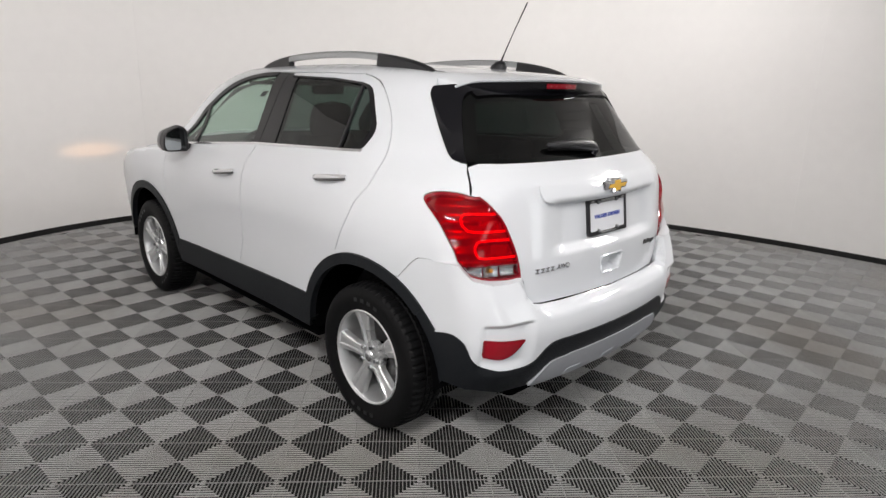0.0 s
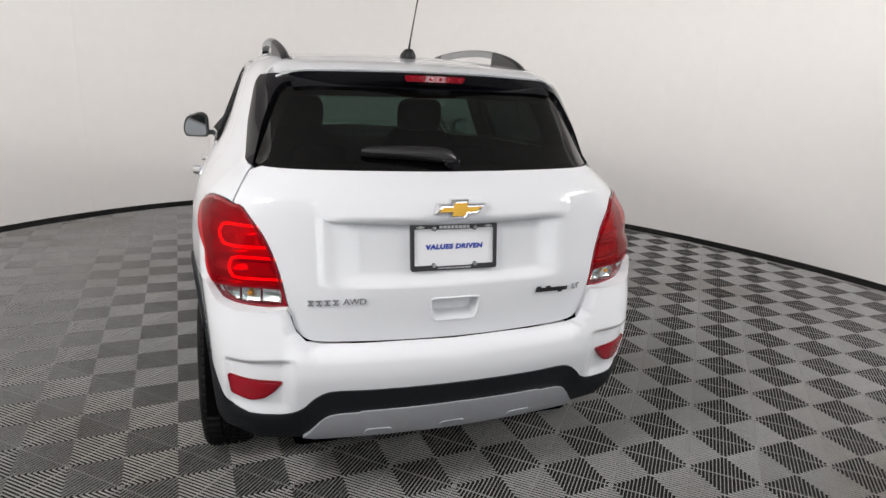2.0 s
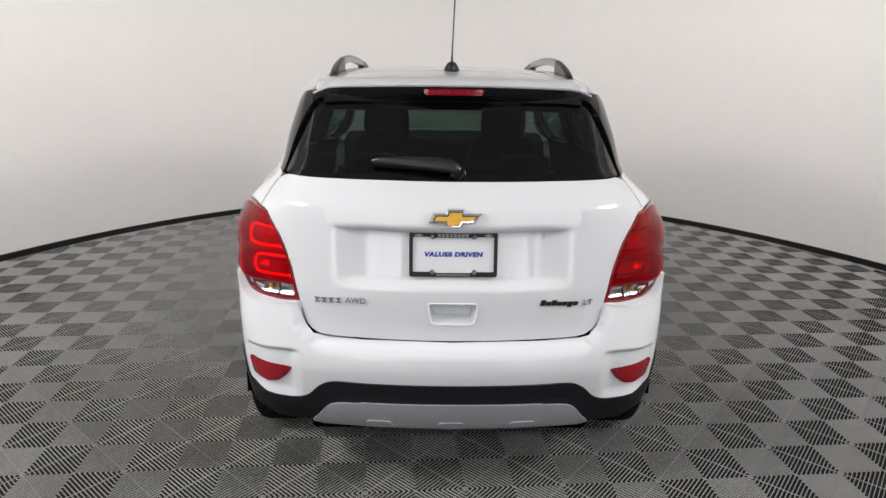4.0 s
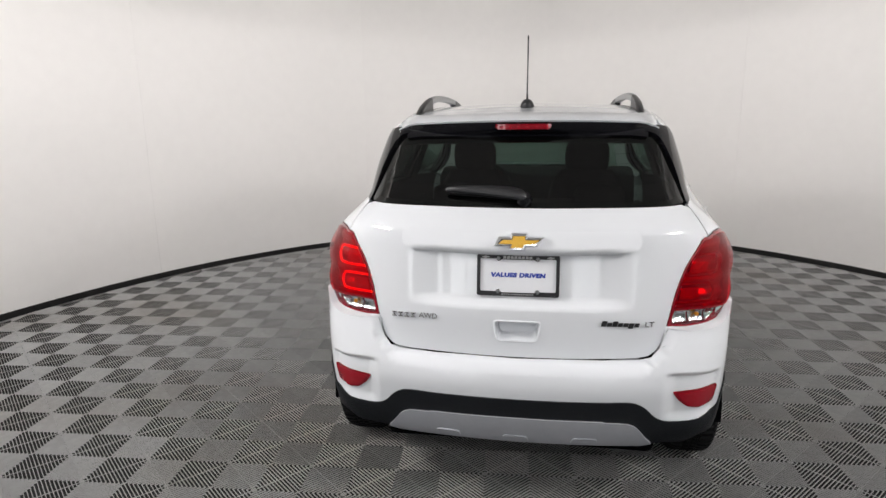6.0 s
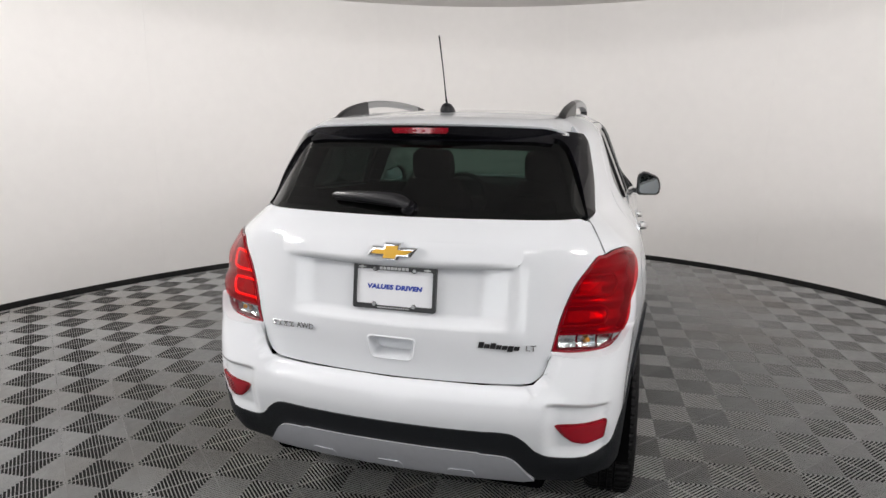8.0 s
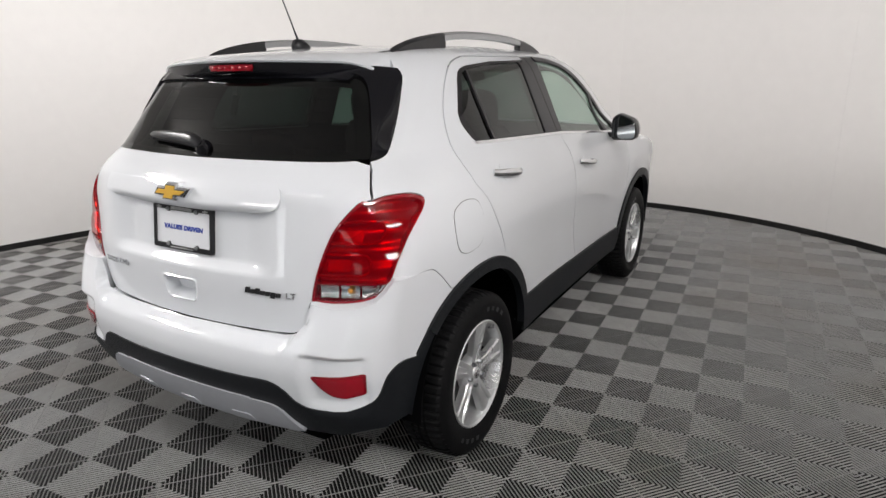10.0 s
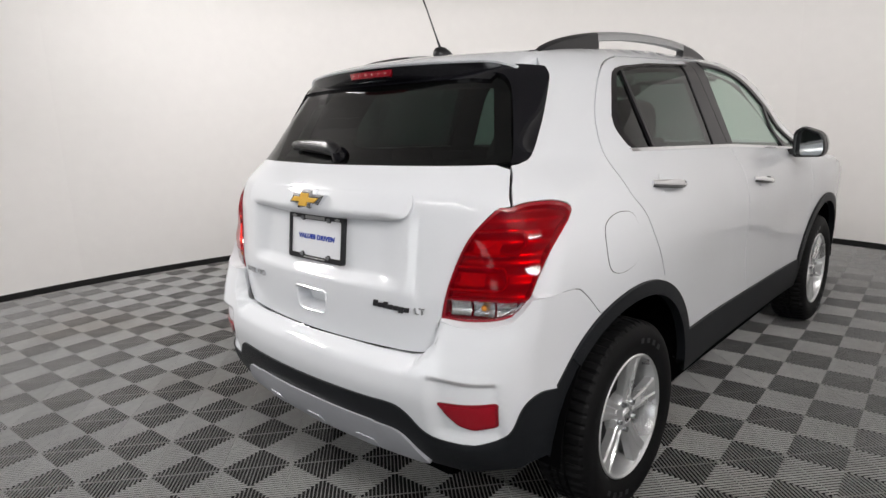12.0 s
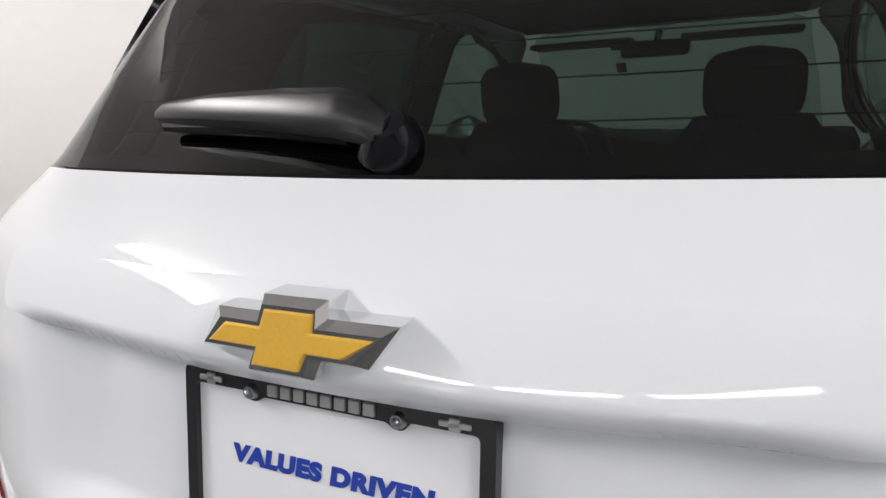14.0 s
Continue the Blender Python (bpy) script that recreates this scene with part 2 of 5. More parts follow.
def corners(points, r=0.02, step=0.03):
    """A closed outline with straight sides and rounded corners."""
    P = np.array(points, float)
    n = len(P)
    out = []
    for i in range(n):
        a, b, c = P[i - 1], P[i], P[(i + 1) % n]
        ri = min(r, 0.45 * np.linalg.norm(a - b), 0.45 * np.linalg.norm(c - b))
        s = b + (a - b) / np.linalg.norm(a - b) * ri
        e = b + (c - b) / np.linalg.norm(c - b) * ri
        for j in range(6):
            t = j / 5
            out.append((1 - t) ** 2 * s + 2 * t * (1 - t) * b + t * t * e)
    dense = []
    for a, b in zip(out, out[1:] + out[:1]):
        k = max(1, int(np.ceil(np.linalg.norm(b - a) / step)))
        dense += [a + (b - a) * j / k for j in range(k)]
    return [tuple(p) for p in dense]


def dense(points, step=0.03):
    P = np.array(points, float)
    out = []
    for a, b in zip(P, P[1:]):
        k = max(1, int(np.ceil(np.linalg.norm(b - a) / step)))
        out += [tuple(a + (b - a) * j / k) for j in range(k)]
    return out + [tuple(P[-1])]


def arc(cy, cz, r, a0, a1, n=24):
    return [(cy + r * math.cos(radians(a0 + (a1 - a0) * i / n)), cz + r * math.sin(radians(a0 + (a1 - a0) * i / n))) for i in range(n + 1)]


def mirror_x(points):
    """The right half of an outline, from the middle line round to the middle line, and its mirror image."""
    return list(points) + [(-x, z) for x, z in reversed(points[1:-1])]


def flip(points, s):
    return [(s * u, v) for u, v in points]


# ---- car body surface ----
def smooth_table(pairs):
    """A smooth function through a few (z, value) pairs, without overshoot."""
    X = np.array([p[0] for p in pairs], float)
    Y = np.array([p[1] for p in pairs], float)
    h, d = np.diff(X), np.diff(Y) / np.diff(X)
    m = np.zeros_like(Y)
    for i in range(1, len(X) - 1):
        if d[i - 1] * d[i] > 0:
            w1, w2 = 2 * h[i] + h[i - 1], h[i] + 2 * h[i - 1]
            m[i] = (w1 + w2) / (w1 / d[i - 1] + w2 / d[i])
    m[0], m[-1] = d[0], d[-1]

    def f(x):
        x = np.clip(np.asarray(x, float), X[0], X[-1])
        i = np.clip(np.searchsorted(X, x, side="right") - 1, 0, len(h) - 1)
        t = (x - X[i]) / h[i]
        return ((1 + 2 * t) * (1 - t) ** 2 * Y[i] + t * (1 - t) ** 2 * h[i] * m[i] + t * t * (3 - 2 * t) * Y[i + 1] + t * t * (t - 1) * h[i] * m[i + 1])
    return f


def ease(a, b, x):
    t = np.clip((np.asarray(x, float) - a) / (b - a), 0, 1)
    return t * t * (3 - 2 * t)


HALF_WIDTH = smooth_table([(0.20, 0.82), (0.40, 0.865), (0.55, 0.876), (0.75, 0.886), (0.92, 0.896), (1.02, 0.888), (1.10, 0.870), (1.16, 0.848), (1.21, 0.820), (1.26, 0.792), (1.40, 0.732), (1.52, 0.682), (1.70, 0.605)])
REAR_GATE = smooth_table([(0.60, 0.068), (0.72, 0.064), (0.86, 0.058), (0.98, 0.072), (1.08, 0.086), (1.18, 0.110), (1.22, 0.143), (1.26, 0.188), (1.40, 0.310), (1.55, 0.440), (1.70, 0.570)])
REAR_BUMPER = smooth_table([(0.20, 0.16), (0.30, 0.10), (0.36, 0.055), (0.44, 0.020), (0.52, 0.000), (0.60, -0.012), (0.645, -0.007), (0.670, 0.008), (0.684, 0.032), (0.694, 0.058), (0.80, 0.066), (0.95, 0.066)])
REAR_POD = smooth_table([(0.20, 0.16), (0.30, 0.10), (0.36, 0.055), (0.44, 0.020), (0.52, 0.000), (0.60, -0.012), (0.645, -0.008), (0.70, 0.008), (0.76, 0.030), (0.82, 0.052), (0.95, 0.066)])
FRONT = smooth_table([(0.20, 4.02), (0.40, 4.20), (0.60, 4.22), (0.80, 4.19), (0.92, 4.12), (1.00, 3.98), (1.06, 3.72), (1.10, 3.42), (1.14, 3.26), (1.28, 3.08), (1.49, 2.80), (1.62, 2.50), (1.70, 2.20)])
CORNER = smooth_table([(0.20, 0.15), (0.60, 0.155), (0.80, 0.11), (0.95, 0.12), (1.10, 0.17), (1.18, 0.18), (1.26, 0.15), (1.40, 0.13), (1.70, 0.12)])
ROOF = smooth_table([(0.30, 1.600), (0.55, 1.628), (0.90, 1.658), (1.40, 1.672), (1.90, 1.664), (2.30, 1.648), (2.70, 1.60)])


def side_x(y, z):
    hip = 1 - 0.072 * (1 - ease(0.12, 0.85, y)) - 0.022 * ease(1.0, 1.7, y) + 0.018 * ease(2.5, 3.2, y) - 0.10 * ease(3.4, 4.3, y) ** 1.5
    cab = 1 - 0.155 * (1 - ease(0.25, 1.05, y)) - 0.05 * ease(1.6, 2.9, y)
    k = ease(1.14, 1.30, z)
    return HALF_WIDTH(z) * (hip * (1 - k) + cab * k)


def body(x, y, z, rear=REAR_GATE, grow=0.0):
    """Signed height over the car's skin, rounded at the corners."""
    ax = np.abs(x)
    bump = rear is REAR_BUMPER
    bow = (0.165 if bump else 0.20) * ax ** 2 + (0.0 if bump else 0.035) * ease(0.45, 0.80, ax)
    if bump:
        bow = bow + 0.022 * ease(0.55, 0.61, ax) * (1 - ease(0.755, 0.785, ax)) * (1 - ease(0.648, 0.664, z)) * ease(0.44, 0.50, z)
    else:
        bow = bow + 0.030 * (1 - ease(0.30, 0.455, ax)) * ease(0.895, 0.925, z) * (1 - ease(1.11, 1.13, z))
    back = rear(z)
    if bump:
        jamb = np.interp(z, (0.66, 0.70, 0.745, 0.80, 0.83), (0.465, 0.497, 0.549, 0.566, 0.574))
        w = ease(jamb, jamb + 0.036, ax)
        back = back * (1 - w) + REAR_POD(z) * w
    dr = back + bow - y
    ds = ax - side_x(y, z)
    df = y - (FRONT(z) - 0.22 * ax ** 2)
    dt = z - (ROOF(y) - 0.075 * ax ** 2)
    r, q = CORNER(z), 0.10
    a, b, c = np.maximum(dr, df), ds, dt
    def edge(a, b, r):
        a, b = a + r, b + r
        return np.sqrt(np.maximum(a, 0) ** 2 + np.maximum(b, 0) ** 2) + np.minimum(np.maximum(a, b), 0) - r
    return edge(edge(a, b, r), c, 0.09) - grow


def meet(O, D, far, rear=REAR_GATE):
    """Where rays from outside first reach the skin (bisection)."""
    O, D = np.atleast_2d(O).astype(float), np.atleast_2d(D).astype(float)
    lo, hi = np.zeros(len(O)), np.full(len(O), float(far))
    fl, fh = np.full(len(O), 1.0), np.full(len(O), -1.0)
    for k in range(18):
        mid = (lo + hi) / 2 if k < 9 else lo + (hi - lo) * np.clip(fl / (fl - fh + 1e-15), 0.03, 0.97)
        p = O + D * mid[:, None]
        f = body(p[:, 0], p[:, 1], p[:, 2], rear)
        out = f > 0
        lo, hi = np.where(out, mid, lo), np.where(out, hi, mid)
        fl, fh = np.where(out, f, fl), np.where(out, fh, f)
    t = lo + (hi - lo) * np.clip(fl / (fl - fh + 1e-15), 0, 1)
    return O + D * t[:, None]


# charts: how a point of a flat drawing reaches the skin
HUB = 1.3


def chart(kind, uv, rear, s):
    uv = np.asarray(uv, float)
    u, v = uv[:, 0], uv[:, 1]
    one, nil = np.ones_like(u), np.zeros_like(u)
    if kind == "rear":
        O, D, far = np.c_[u, -1 * one, v], np.c_[nil, one, nil], 3.0
    elif kind == "side":
        O, D, far = np.c_[1.5 * s * one, u, v], np.c_[-s * one, nil, nil], 1.5
    elif kind == "top":
        O, D, far = np.c_[u, v, 2.2 * one], np.c_[nil, nil, -one], 1.6
    elif kind == "front":
        O, D, far = np.c_[u, 5.5 * one, v], np.c_[nil, -one, nil], 4.0
    else:
        d = np.c_[np.sin(u), -np.cos(u), nil]
        O = np.c_[nil, HUB * one, v] + 3 * d
        D, far = -d, 3.0
    return meet(O, D, far, rear), O


def turn_of(x, y):
    return math.atan2(x, HUB - y)


def rt(x, z, rear=REAR_GATE):
    """A point given as seen from behind, in the turning chart."""
    p = chart("rear", [(x, z)], rear, 1)[0][0]
    return (turn_of(p[0], p[1]), z)


def st(y, z, s=1, rear=REAR_GATE):
    """A point given as seen from the side, in the turning chart."""
    p = chart("side", [(y, z)], rear, s)[0][0]
    return (turn_of(p[0], p[1]), z)


def rts(points, rear=REAR_GATE):
    P = chart("rear", list(points), rear, 1)[0]
    return [(turn_of(p[0], p[1]), float(p[2])) for p in P]


def sts(points, rear=REAR_GATE):
    P = chart("side", list(points), rear, 1)[0]
    return [(turn_of(p[0], p[1]), float(p[2])) for p in P]


def xyt(x, y, z):
    return (turn_of(x, y), z)


def roof_z(y, x=0.545):
    return float(chart("top", [(x, y)], REAR_GATE, 1)[0][0][2])


def inside(loops, q):
    """Even-odd test of points against closed loops."""
    hit = np.zeros(len(q), bool)
    for loop in loops:
        P = np.array(loop)
        A, B = P, np.roll(P, -1, axis=0)
        for (x0, y0), (x1, y1) in zip(A, B):
            if y0 == y1:
                continue
            c = ((y0 > q[:, 1]) != (y1 > q[:, 1])) & (q[:, 0] < (x1 - x0) * (q[:, 1] - y0) / (y1 - y0) + x0)
            hit ^= c
    return hit


def skin(name, kind, loops, material, parent, label="", off=0.0, depth=0.012, h=0.03, rear=REAR_GATE, s=1, back=False):
    """A sheet of the car's skin inside a flat outline, with turned-in edges. off: its height over the skin, a number or a function of the outline's point."""
    lift = off if callable(off) else (lambda q: np.full(len(q), off))

    def place(q):
        p, O = chart(kind, q, rear, s)
        e = 0.002
        du = chart(kind, q + (e, 0), rear, s)[0] - chart(kind, q - (e, 0), rear, s)[0]
        dv = chart(kind, q + (0, e), rear, s)[0] - chart(kind, q - (0, e), rear, s)[0]
        n = np.cross(du, dv)
        n /= np.linalg.norm(n, axis=1)[:, None] + 1e-12
        n *= np.where(((O - p) * n).sum(1) < 0, -1, 1)[:, None]
        return p, n

    outline = [q for loop in loops for q in loop]
    lines, start = [], 0
    for loop in loops:
        k = len(loop)
        lines += [(start + i, start + (i + 1) % k) for i in range(k)]
        start += k
    B = np.array(outline)
    lo, hi = B.min(0), B.max(0)
    gx, gy = np.meshgrid(np.arange(lo[0] + h / 2, hi[0], h), np.arange(lo[1] + h / 2, hi[1], h))
    gx = gx + (np.arange(gx.shape[0]) % 2)[:, None] * h / 2
    G = np.c_[gx.ravel(), gy.ravel()]
    if len(G):
        G = G[inside(loops, G)]
    if len(G):
        far = np.array([np.min(((B - g) ** 2).sum(1)) for g in G])
        G = G[far > (0.45 * h) ** 2]
    from mathutils import geometry
    allp = [Vector(q) for q in outline] + [Vector(g) for g in G]
    vs, _, fs, *_ = geometry.delaunay_2d_cdt(allp, lines, [], 0, 1e-6)
    Q = np.array([tuple(v) for v in vs])
    F = np.array([f for f in fs if len(f) == 3])
    F = F[inside(loops, Q[F].mean(1))]
    P, N = place(Q)
    L = lift(Q)
    if callable(off):
        e = 0.003
        gu, gv = (lift(Q + (e, 0)) - lift(Q - (e, 0))) / (2 * e), (lift(Q + (0, e)) - lift(Q - (0, e))) / (2 * e)
        du = chart(kind, Q + (e, 0), rear, s)[0] - chart(kind, Q - (e, 0), rear, s)[0]
        dv = chart(kind, Q + (0, e), rear, s)[0] - chart(kind, Q - (0, e), rear, s)[0]
        du, dv = du / (2 * e) + N * gu[:, None], dv / (2 * e) + N * gv[:, None]
        M = np.cross(du, dv)
        M /= np.linalg.norm(M, axis=1)[:, None] + 1e-12
        M *= np.where((M * N).sum(1) < 0, -1, 1)[:, None]
    else:
        M = N
    top = P + N * L[:, None]
    t = np.cross(top[F[:, 1]] - top[F[:, 0]], top[F[:, 2]] - top[F[:, 0]])
    turn = (t * M[F[:, 0]]).sum(1) < 0
    F[turn] = F[turn][:, [0, 2, 1]]
    verts, norms, faces = [tuple(p) for p in top], [tuple(n) for n in M], [tuple(int(i) for i in f) for f in F]
    # turned-in edges
    count = {}
    for f in faces:
        for a, b in zip(f, f[1:] + f[:1]):
            count[(a, b)] = count.get((a, b), 0) + 1
    rim = [(a, b) for (a, b) in count if (b, a) not in count]
    outv = {}
    for a, b in rim:
        d = top[b] - top[a]
        o = np.cross(d, M[a])
        for i in (a, b):
            outv[i] = outv.get(i, np.zeros(3)) + o / (np.linalg.norm(o) + 1e-12)
    ids = {}
    for i, o in outv.items():
        o = o / (np.linalg.norm(o) + 1e-12)
        ids[i] = len(verts)
        verts += [tuple(top[i]), tuple(top[i] - M[i] * depth)]
        norms += [tuple(o), tuple(o)]
    for a, b in rim:
        faces.append((ids[b], ids[a], ids[a] + 1, ids[b] + 1))
    if back:
        k = len(verts)
        verts += [tuple(p) for p in top - M * depth]
        norms += [tuple(n) for n in -M]
        faces += [(a + k, c + k, b + k) for a, b, c in [tuple(int(i) for i in f) for f in F]]
    me = bpy.data.meshes.new(name)
    me.from_pydata(verts, [], faces)
    me.polygons.foreach_set("use_smooth", [True] * len(me.polygons))
    me.normals_split_custom_set_from_vertices(norms)
    return link(name, me, material, parent, label)




# ---- the car ----
car = new("car")
tagged(car, "white compact utility car with black cladding on a tiled floor", "car")
AXLE, FRONT_AXLE, WHEEL_R = 0.765, 3.325, 0.344
ARCH_Y, ARCH_Z, ARCH_OUT, ARCH_IN = 0.785, 0.335, 0.500, 0.448
FARCH_Y = 3.335




# tailgate and what sits on it
GATE = [(0, 0.6952), (0.34, 0.6972), (0.47, 0.7008), (0.513, 0.7112), (0.544, 0.744), (0.560, 0.80), (0.568, 0.83), (0.595, 0.95), (0.632, 1.05), (0.671, 1.11), (0.698, 1.147)]
gate_half = curve(GATE, step=0.02) + dense([(0.698, 1.147), (0.7265, 1.1555)], 0.02)[1:] + curve([(0.7265, 1.1555), (0.703, 1.198), (0.679, 1.235), (0.6575, 1.2665)], step=0.02)[1:-1] + dense([(0.6575, 1.2665), (0.55, 1.2680), (0.0, 1.266)], 0.03)[1:]
recess = corners([(-0.088, 0.840), (0.088, 0.840), (0.074, 0.766), (-0.074, 0.766)], 0.018, 0.012)
tailgate = skin("tailgate", "rear", [mirror_x(gate_half), recess], PAINT, car, "white painted tailgate with a recess for the plate", h=0.018, depth=0.03)
# handle recess: a shallow bowl
bm = bmesh.new()
rings = []
for k, (d, g) in enumerate(((0.0, 1.0), (0.005, 0.985), (0.045, 0.93), (0.050, 0.88))):
    cx, cz = 0.0, 0.800 + 0.012 * (k >= 2)
    ring = []
    for x, z in recess:
        x1, z1 = cx + (x - cx) * g, cz + (z - cz) * (g if k < 2 else g * 0.72)
        p = chart("rear", [(x, z)], REAR_GATE, 1)[0][0]
        ring.append((x1, p[1] + d, z1))
    rings.append(ring)
rows = loft(bm, rings, caps=False)
bm.faces.new(rows[-1])
part("handle_recess", bm, PAINT, tailgate, "white moulded grip recess", sharp=28)
bm = bmesh.new()
ring_out = corners([(-0.098, 0.850), (0.098, 0.850), (0.083, 0.757), (-0.083, 0.757)], 0.022, 0.012)
ring_in = corners([(-0.088, 0.840), (0.088, 0.840), (0.074, 0.766), (-0.074, 0.766)], 0.018, 0.012)
n = min(len(ring_out), len(ring_in))
ra = [ring_out[int(i * len(ring_out) / n)] for i in range(n)]
rb = [ring_in[int(i * len(ring_in) / n)] for i in range(n)]
ya = [chart("rear", [q], REAR_GATE, 1)[0][0][1] for q in ra]
yb = [chart("rear", [q], REAR_GATE, 1)[0][0][1] for q in rb]
loft(bm, [[(q[0], y + 0.001, q[1]) for q, y in zip(ra, ya)], [(q[0] * 0.5 + w[0] * 0.5, y - 0.004, q[1] * 0.5 + w[1] * 0.5) for q, w, y in zip(ra, rb, ya)], [(q[0], y + 0.002, q[1]) for q, y in zip(rb, yb)]], caps=False)
part("recess_lip", bm, PAINT, tailgate)
# finisher bar above the plate
fin = corners([(-0.462, 1.186), (0.452, 1.190), (0.462, 1.150), (0.446, 1.119), (0, 1.117), (-0.450, 1.119), (-0.464, 1.150)], 0.02, 0.02)
skin("finisher", "rear", [fin], PAINT, tailgate, "white painted bar across the tailgate", off=lambda q: 0.003 + 0.020 * np.clip((1.190 - q[:, 1]) / 0.07, 0, 1) * (1 - 0.4 * ease(0.10, 0.46, np.abs(q[:, 0]))), depth=0.03, h=0.010)
# rear window
glass_half = dense([(0, 1.2705), (0.55, 1.2710), (0.652, 1.273)], 0.03) + curve([(0.657, 1.277), (0.628, 1.36), (0.600, 1.43), (0.562, 1.51), (0.540, 1.556)], step=0.03) + dense([(0.50, 1.562), (0, 1.572)], 0.03)
rear_window = skin("rear_window", "rear", [mirror_x(glass_half)], PRIVACY, tailgate, "dark tinted rear window", off=-0.002, depth=0.004, h=0.03)
band_half = dense([(0, 1.2722), (0.55, 1.2727), (0.649, 1.2745)], 0.03) + curve([(0.654, 1.279), (0.625, 1.361), (0.597, 1.431), (0.559, 1.511), (0.537, 1.555)], step=0.03) + dense([(0.50, 1.560), (0, 1.570)], 0.03)
hole_half = dense([(0, 1.289), (0.50, 1.290), (0.600, 1.293)], 0.03) + curve([(0.612, 1.300), (0.584, 1.37), (0.553, 1.44), (0.523, 1.502)], step=0.03) + dense([(0.488, 1.508), (0, 1.515)], 0.03)
skin("window_frit", "rear", [mirror_x(band_half), mirror_x(hole_half)], SATIN_BLACK, rear_window, "black printed border of the rear window", off=-0.008, depth=0.003, h=0.03)
for i in range(6):
    z = 1.315 + 0.038 * i
    w = 0.565 - (z - 1.29) * 0.43
    line = dense([(-w, z), (w, z)], 0.05)
    skin("heater_wire", "rear", [line + [(x, z + 0.0008) for x, z in reversed(line)]], SATIN_BLACK, rear_window, off=-0.007, depth=0.001, h=0.2)
WING = [(0.630, 1.556), (0.628, 1.530), (0.580, 1.456), (0.532, 1.388), (0.488, 1.328), (0.458, 1.294), (0.430, 1.276), (0.392, 1.2685)]
# gloss black wings beside the window, spoiler and high brake lamp
for s in (1, -1):
    inner = rts(curve([(0.656, 1.2685), (0.624, 1.36), (0.597, 1.43), (0.574, 1.482), (0.556, 1.512), (0.530, 1.534), (0.492, 1.544), (0.44, 1.549)], step=0.02))
    outer = rts([(0.44, 1.572), (0.50, 1.567)]) + sts(dense([(0.570, 1.563), (0.612, 1.558)], 0.02)) + sts(curve(WING, step=0.02)) + rts([(0.659, 1.2675)])
    skin("window_wing", "turn", [flip(inner + outer, s)], GLOSS_BLACK, tailgate, "gloss black panel beside the rear window", off=lambda q: 0.001 + (0.003 + 0.009 * ease(1.28, 1.42, q[:, 1])) * ease(0.50, 0.60, np.abs(q[:, 0])), depth=0.022, h=0.02)


def lip_y(x):
    return 0.392 + 0.43 * x * x + 0.25 * max(0, abs(x) - 0.44) ** 1.5


xs = [-0.562 + 1.124 * i / 48 for i in range(49)]
bm = bmesh.new()
rings = []
for x in xs:
    ye, k = lip_y(x), 1 - 0.05 * (x / 0.535) ** 4
    yf = 0.665
    zf = roof_z(yf, x)
    ze = 1.606 - 0.05 * x * x - 0.012 * max(0, (abs(x) - 0.46) / 0.075) ** 2
    k_end = float(ease(0.47, 0.556, abs(x)))

    def top(y, z):
        return z + (roof_z(y, x) + 0.003 - z) * k_end
    rings.append([(x, yf + 0.01, zf - 0.03), (x, yf, zf + 0.001), (x, (yf * 2 + ye) / 3, top((yf * 2 + ye) / 3, (zf * 2 + ze) / 3 + 0.006)), (x, (yf + ye * 2) / 3, top((yf + ye * 2) / 3, (zf + ze * 2) / 3 + 0.006)), (x, ye + 0.012, ze + 0.001 - 0.004 * k_end), (x, ye, ze - 0.004), (x, ye + 0.003, ze - 0.011), (x, ye + 0.03, ze - 0.018)])
loft(bm, rings)
spoiler = part("spoiler", bm, PAINT, tailgate, "white roof spoiler over the rear window", sharp=60)
bm = bmesh.new()
rings = []
for x in [-0.516 + 1.032 * i / 48 for i in range(49)]:
    ye = lip_y(x) + 0.004
    ze = 1.594 - 0.05 * x * x - 0.012 * max(0, (abs(x) - 0.46) / 0.075) ** 2
    t = max(0, (abs(x) - 0.36) / 0.17)
    drop = 0.046 + 0.15 * x * x + 0.004 * t
    rings.append([(x, ye, ze), (x, ye + 0.006, ze - drop * 0.55), (x, ye + 0.016, ze - drop * 0.9), (x, ye + 0.035, ze - drop), (x, ye + 0.085, ze - drop + 0.004), (x, ye + 0.12, ze - 0.015), (x, ye + 0.10, ze)])
loft(bm, rings)
part("spoiler_underside", bm, GLOSS_BLACK, spoiler, "gloss black underside of the spoiler", sharp=60)
skirt = dense([(0, 1.531), (0.30, 1.531), (0.44, 1.529), (0.505, 1.522)], 0.03) + dense([(0.52, 1.560), (0.40, 1.570), (0, 1.575)], 0.03)
skin("spoiler_skirt", "rear", [mirror_x(skirt)], GLOSS_BLACK, spoiler, "gloss black skirt over the top of the window", off=0.008, depth=0.010, h=0.02)
bm = bmesh.new()
rings = []
for i in range(25):
    x = -0.115 + 0.23 * i / 24
    ye, ze = lip_y(x) - 0.002, 1.588 - 0.05 * x * x
    f = 0.6 if i in (0, 24) else 1.0
    rings.append([(x, ye + 0.012, ze), (x, ye + 0.003 * (2 - f), ze - 0.003), (x, ye + 0.005, ze - 0.024 * f), (x, ye + 0.02, ze - 0.028 * f)])
loft(bm, rings)
brake = part("brake_lamp", bm, DEEP_RED, tailgate, "red high brake lamp in the spoiler")
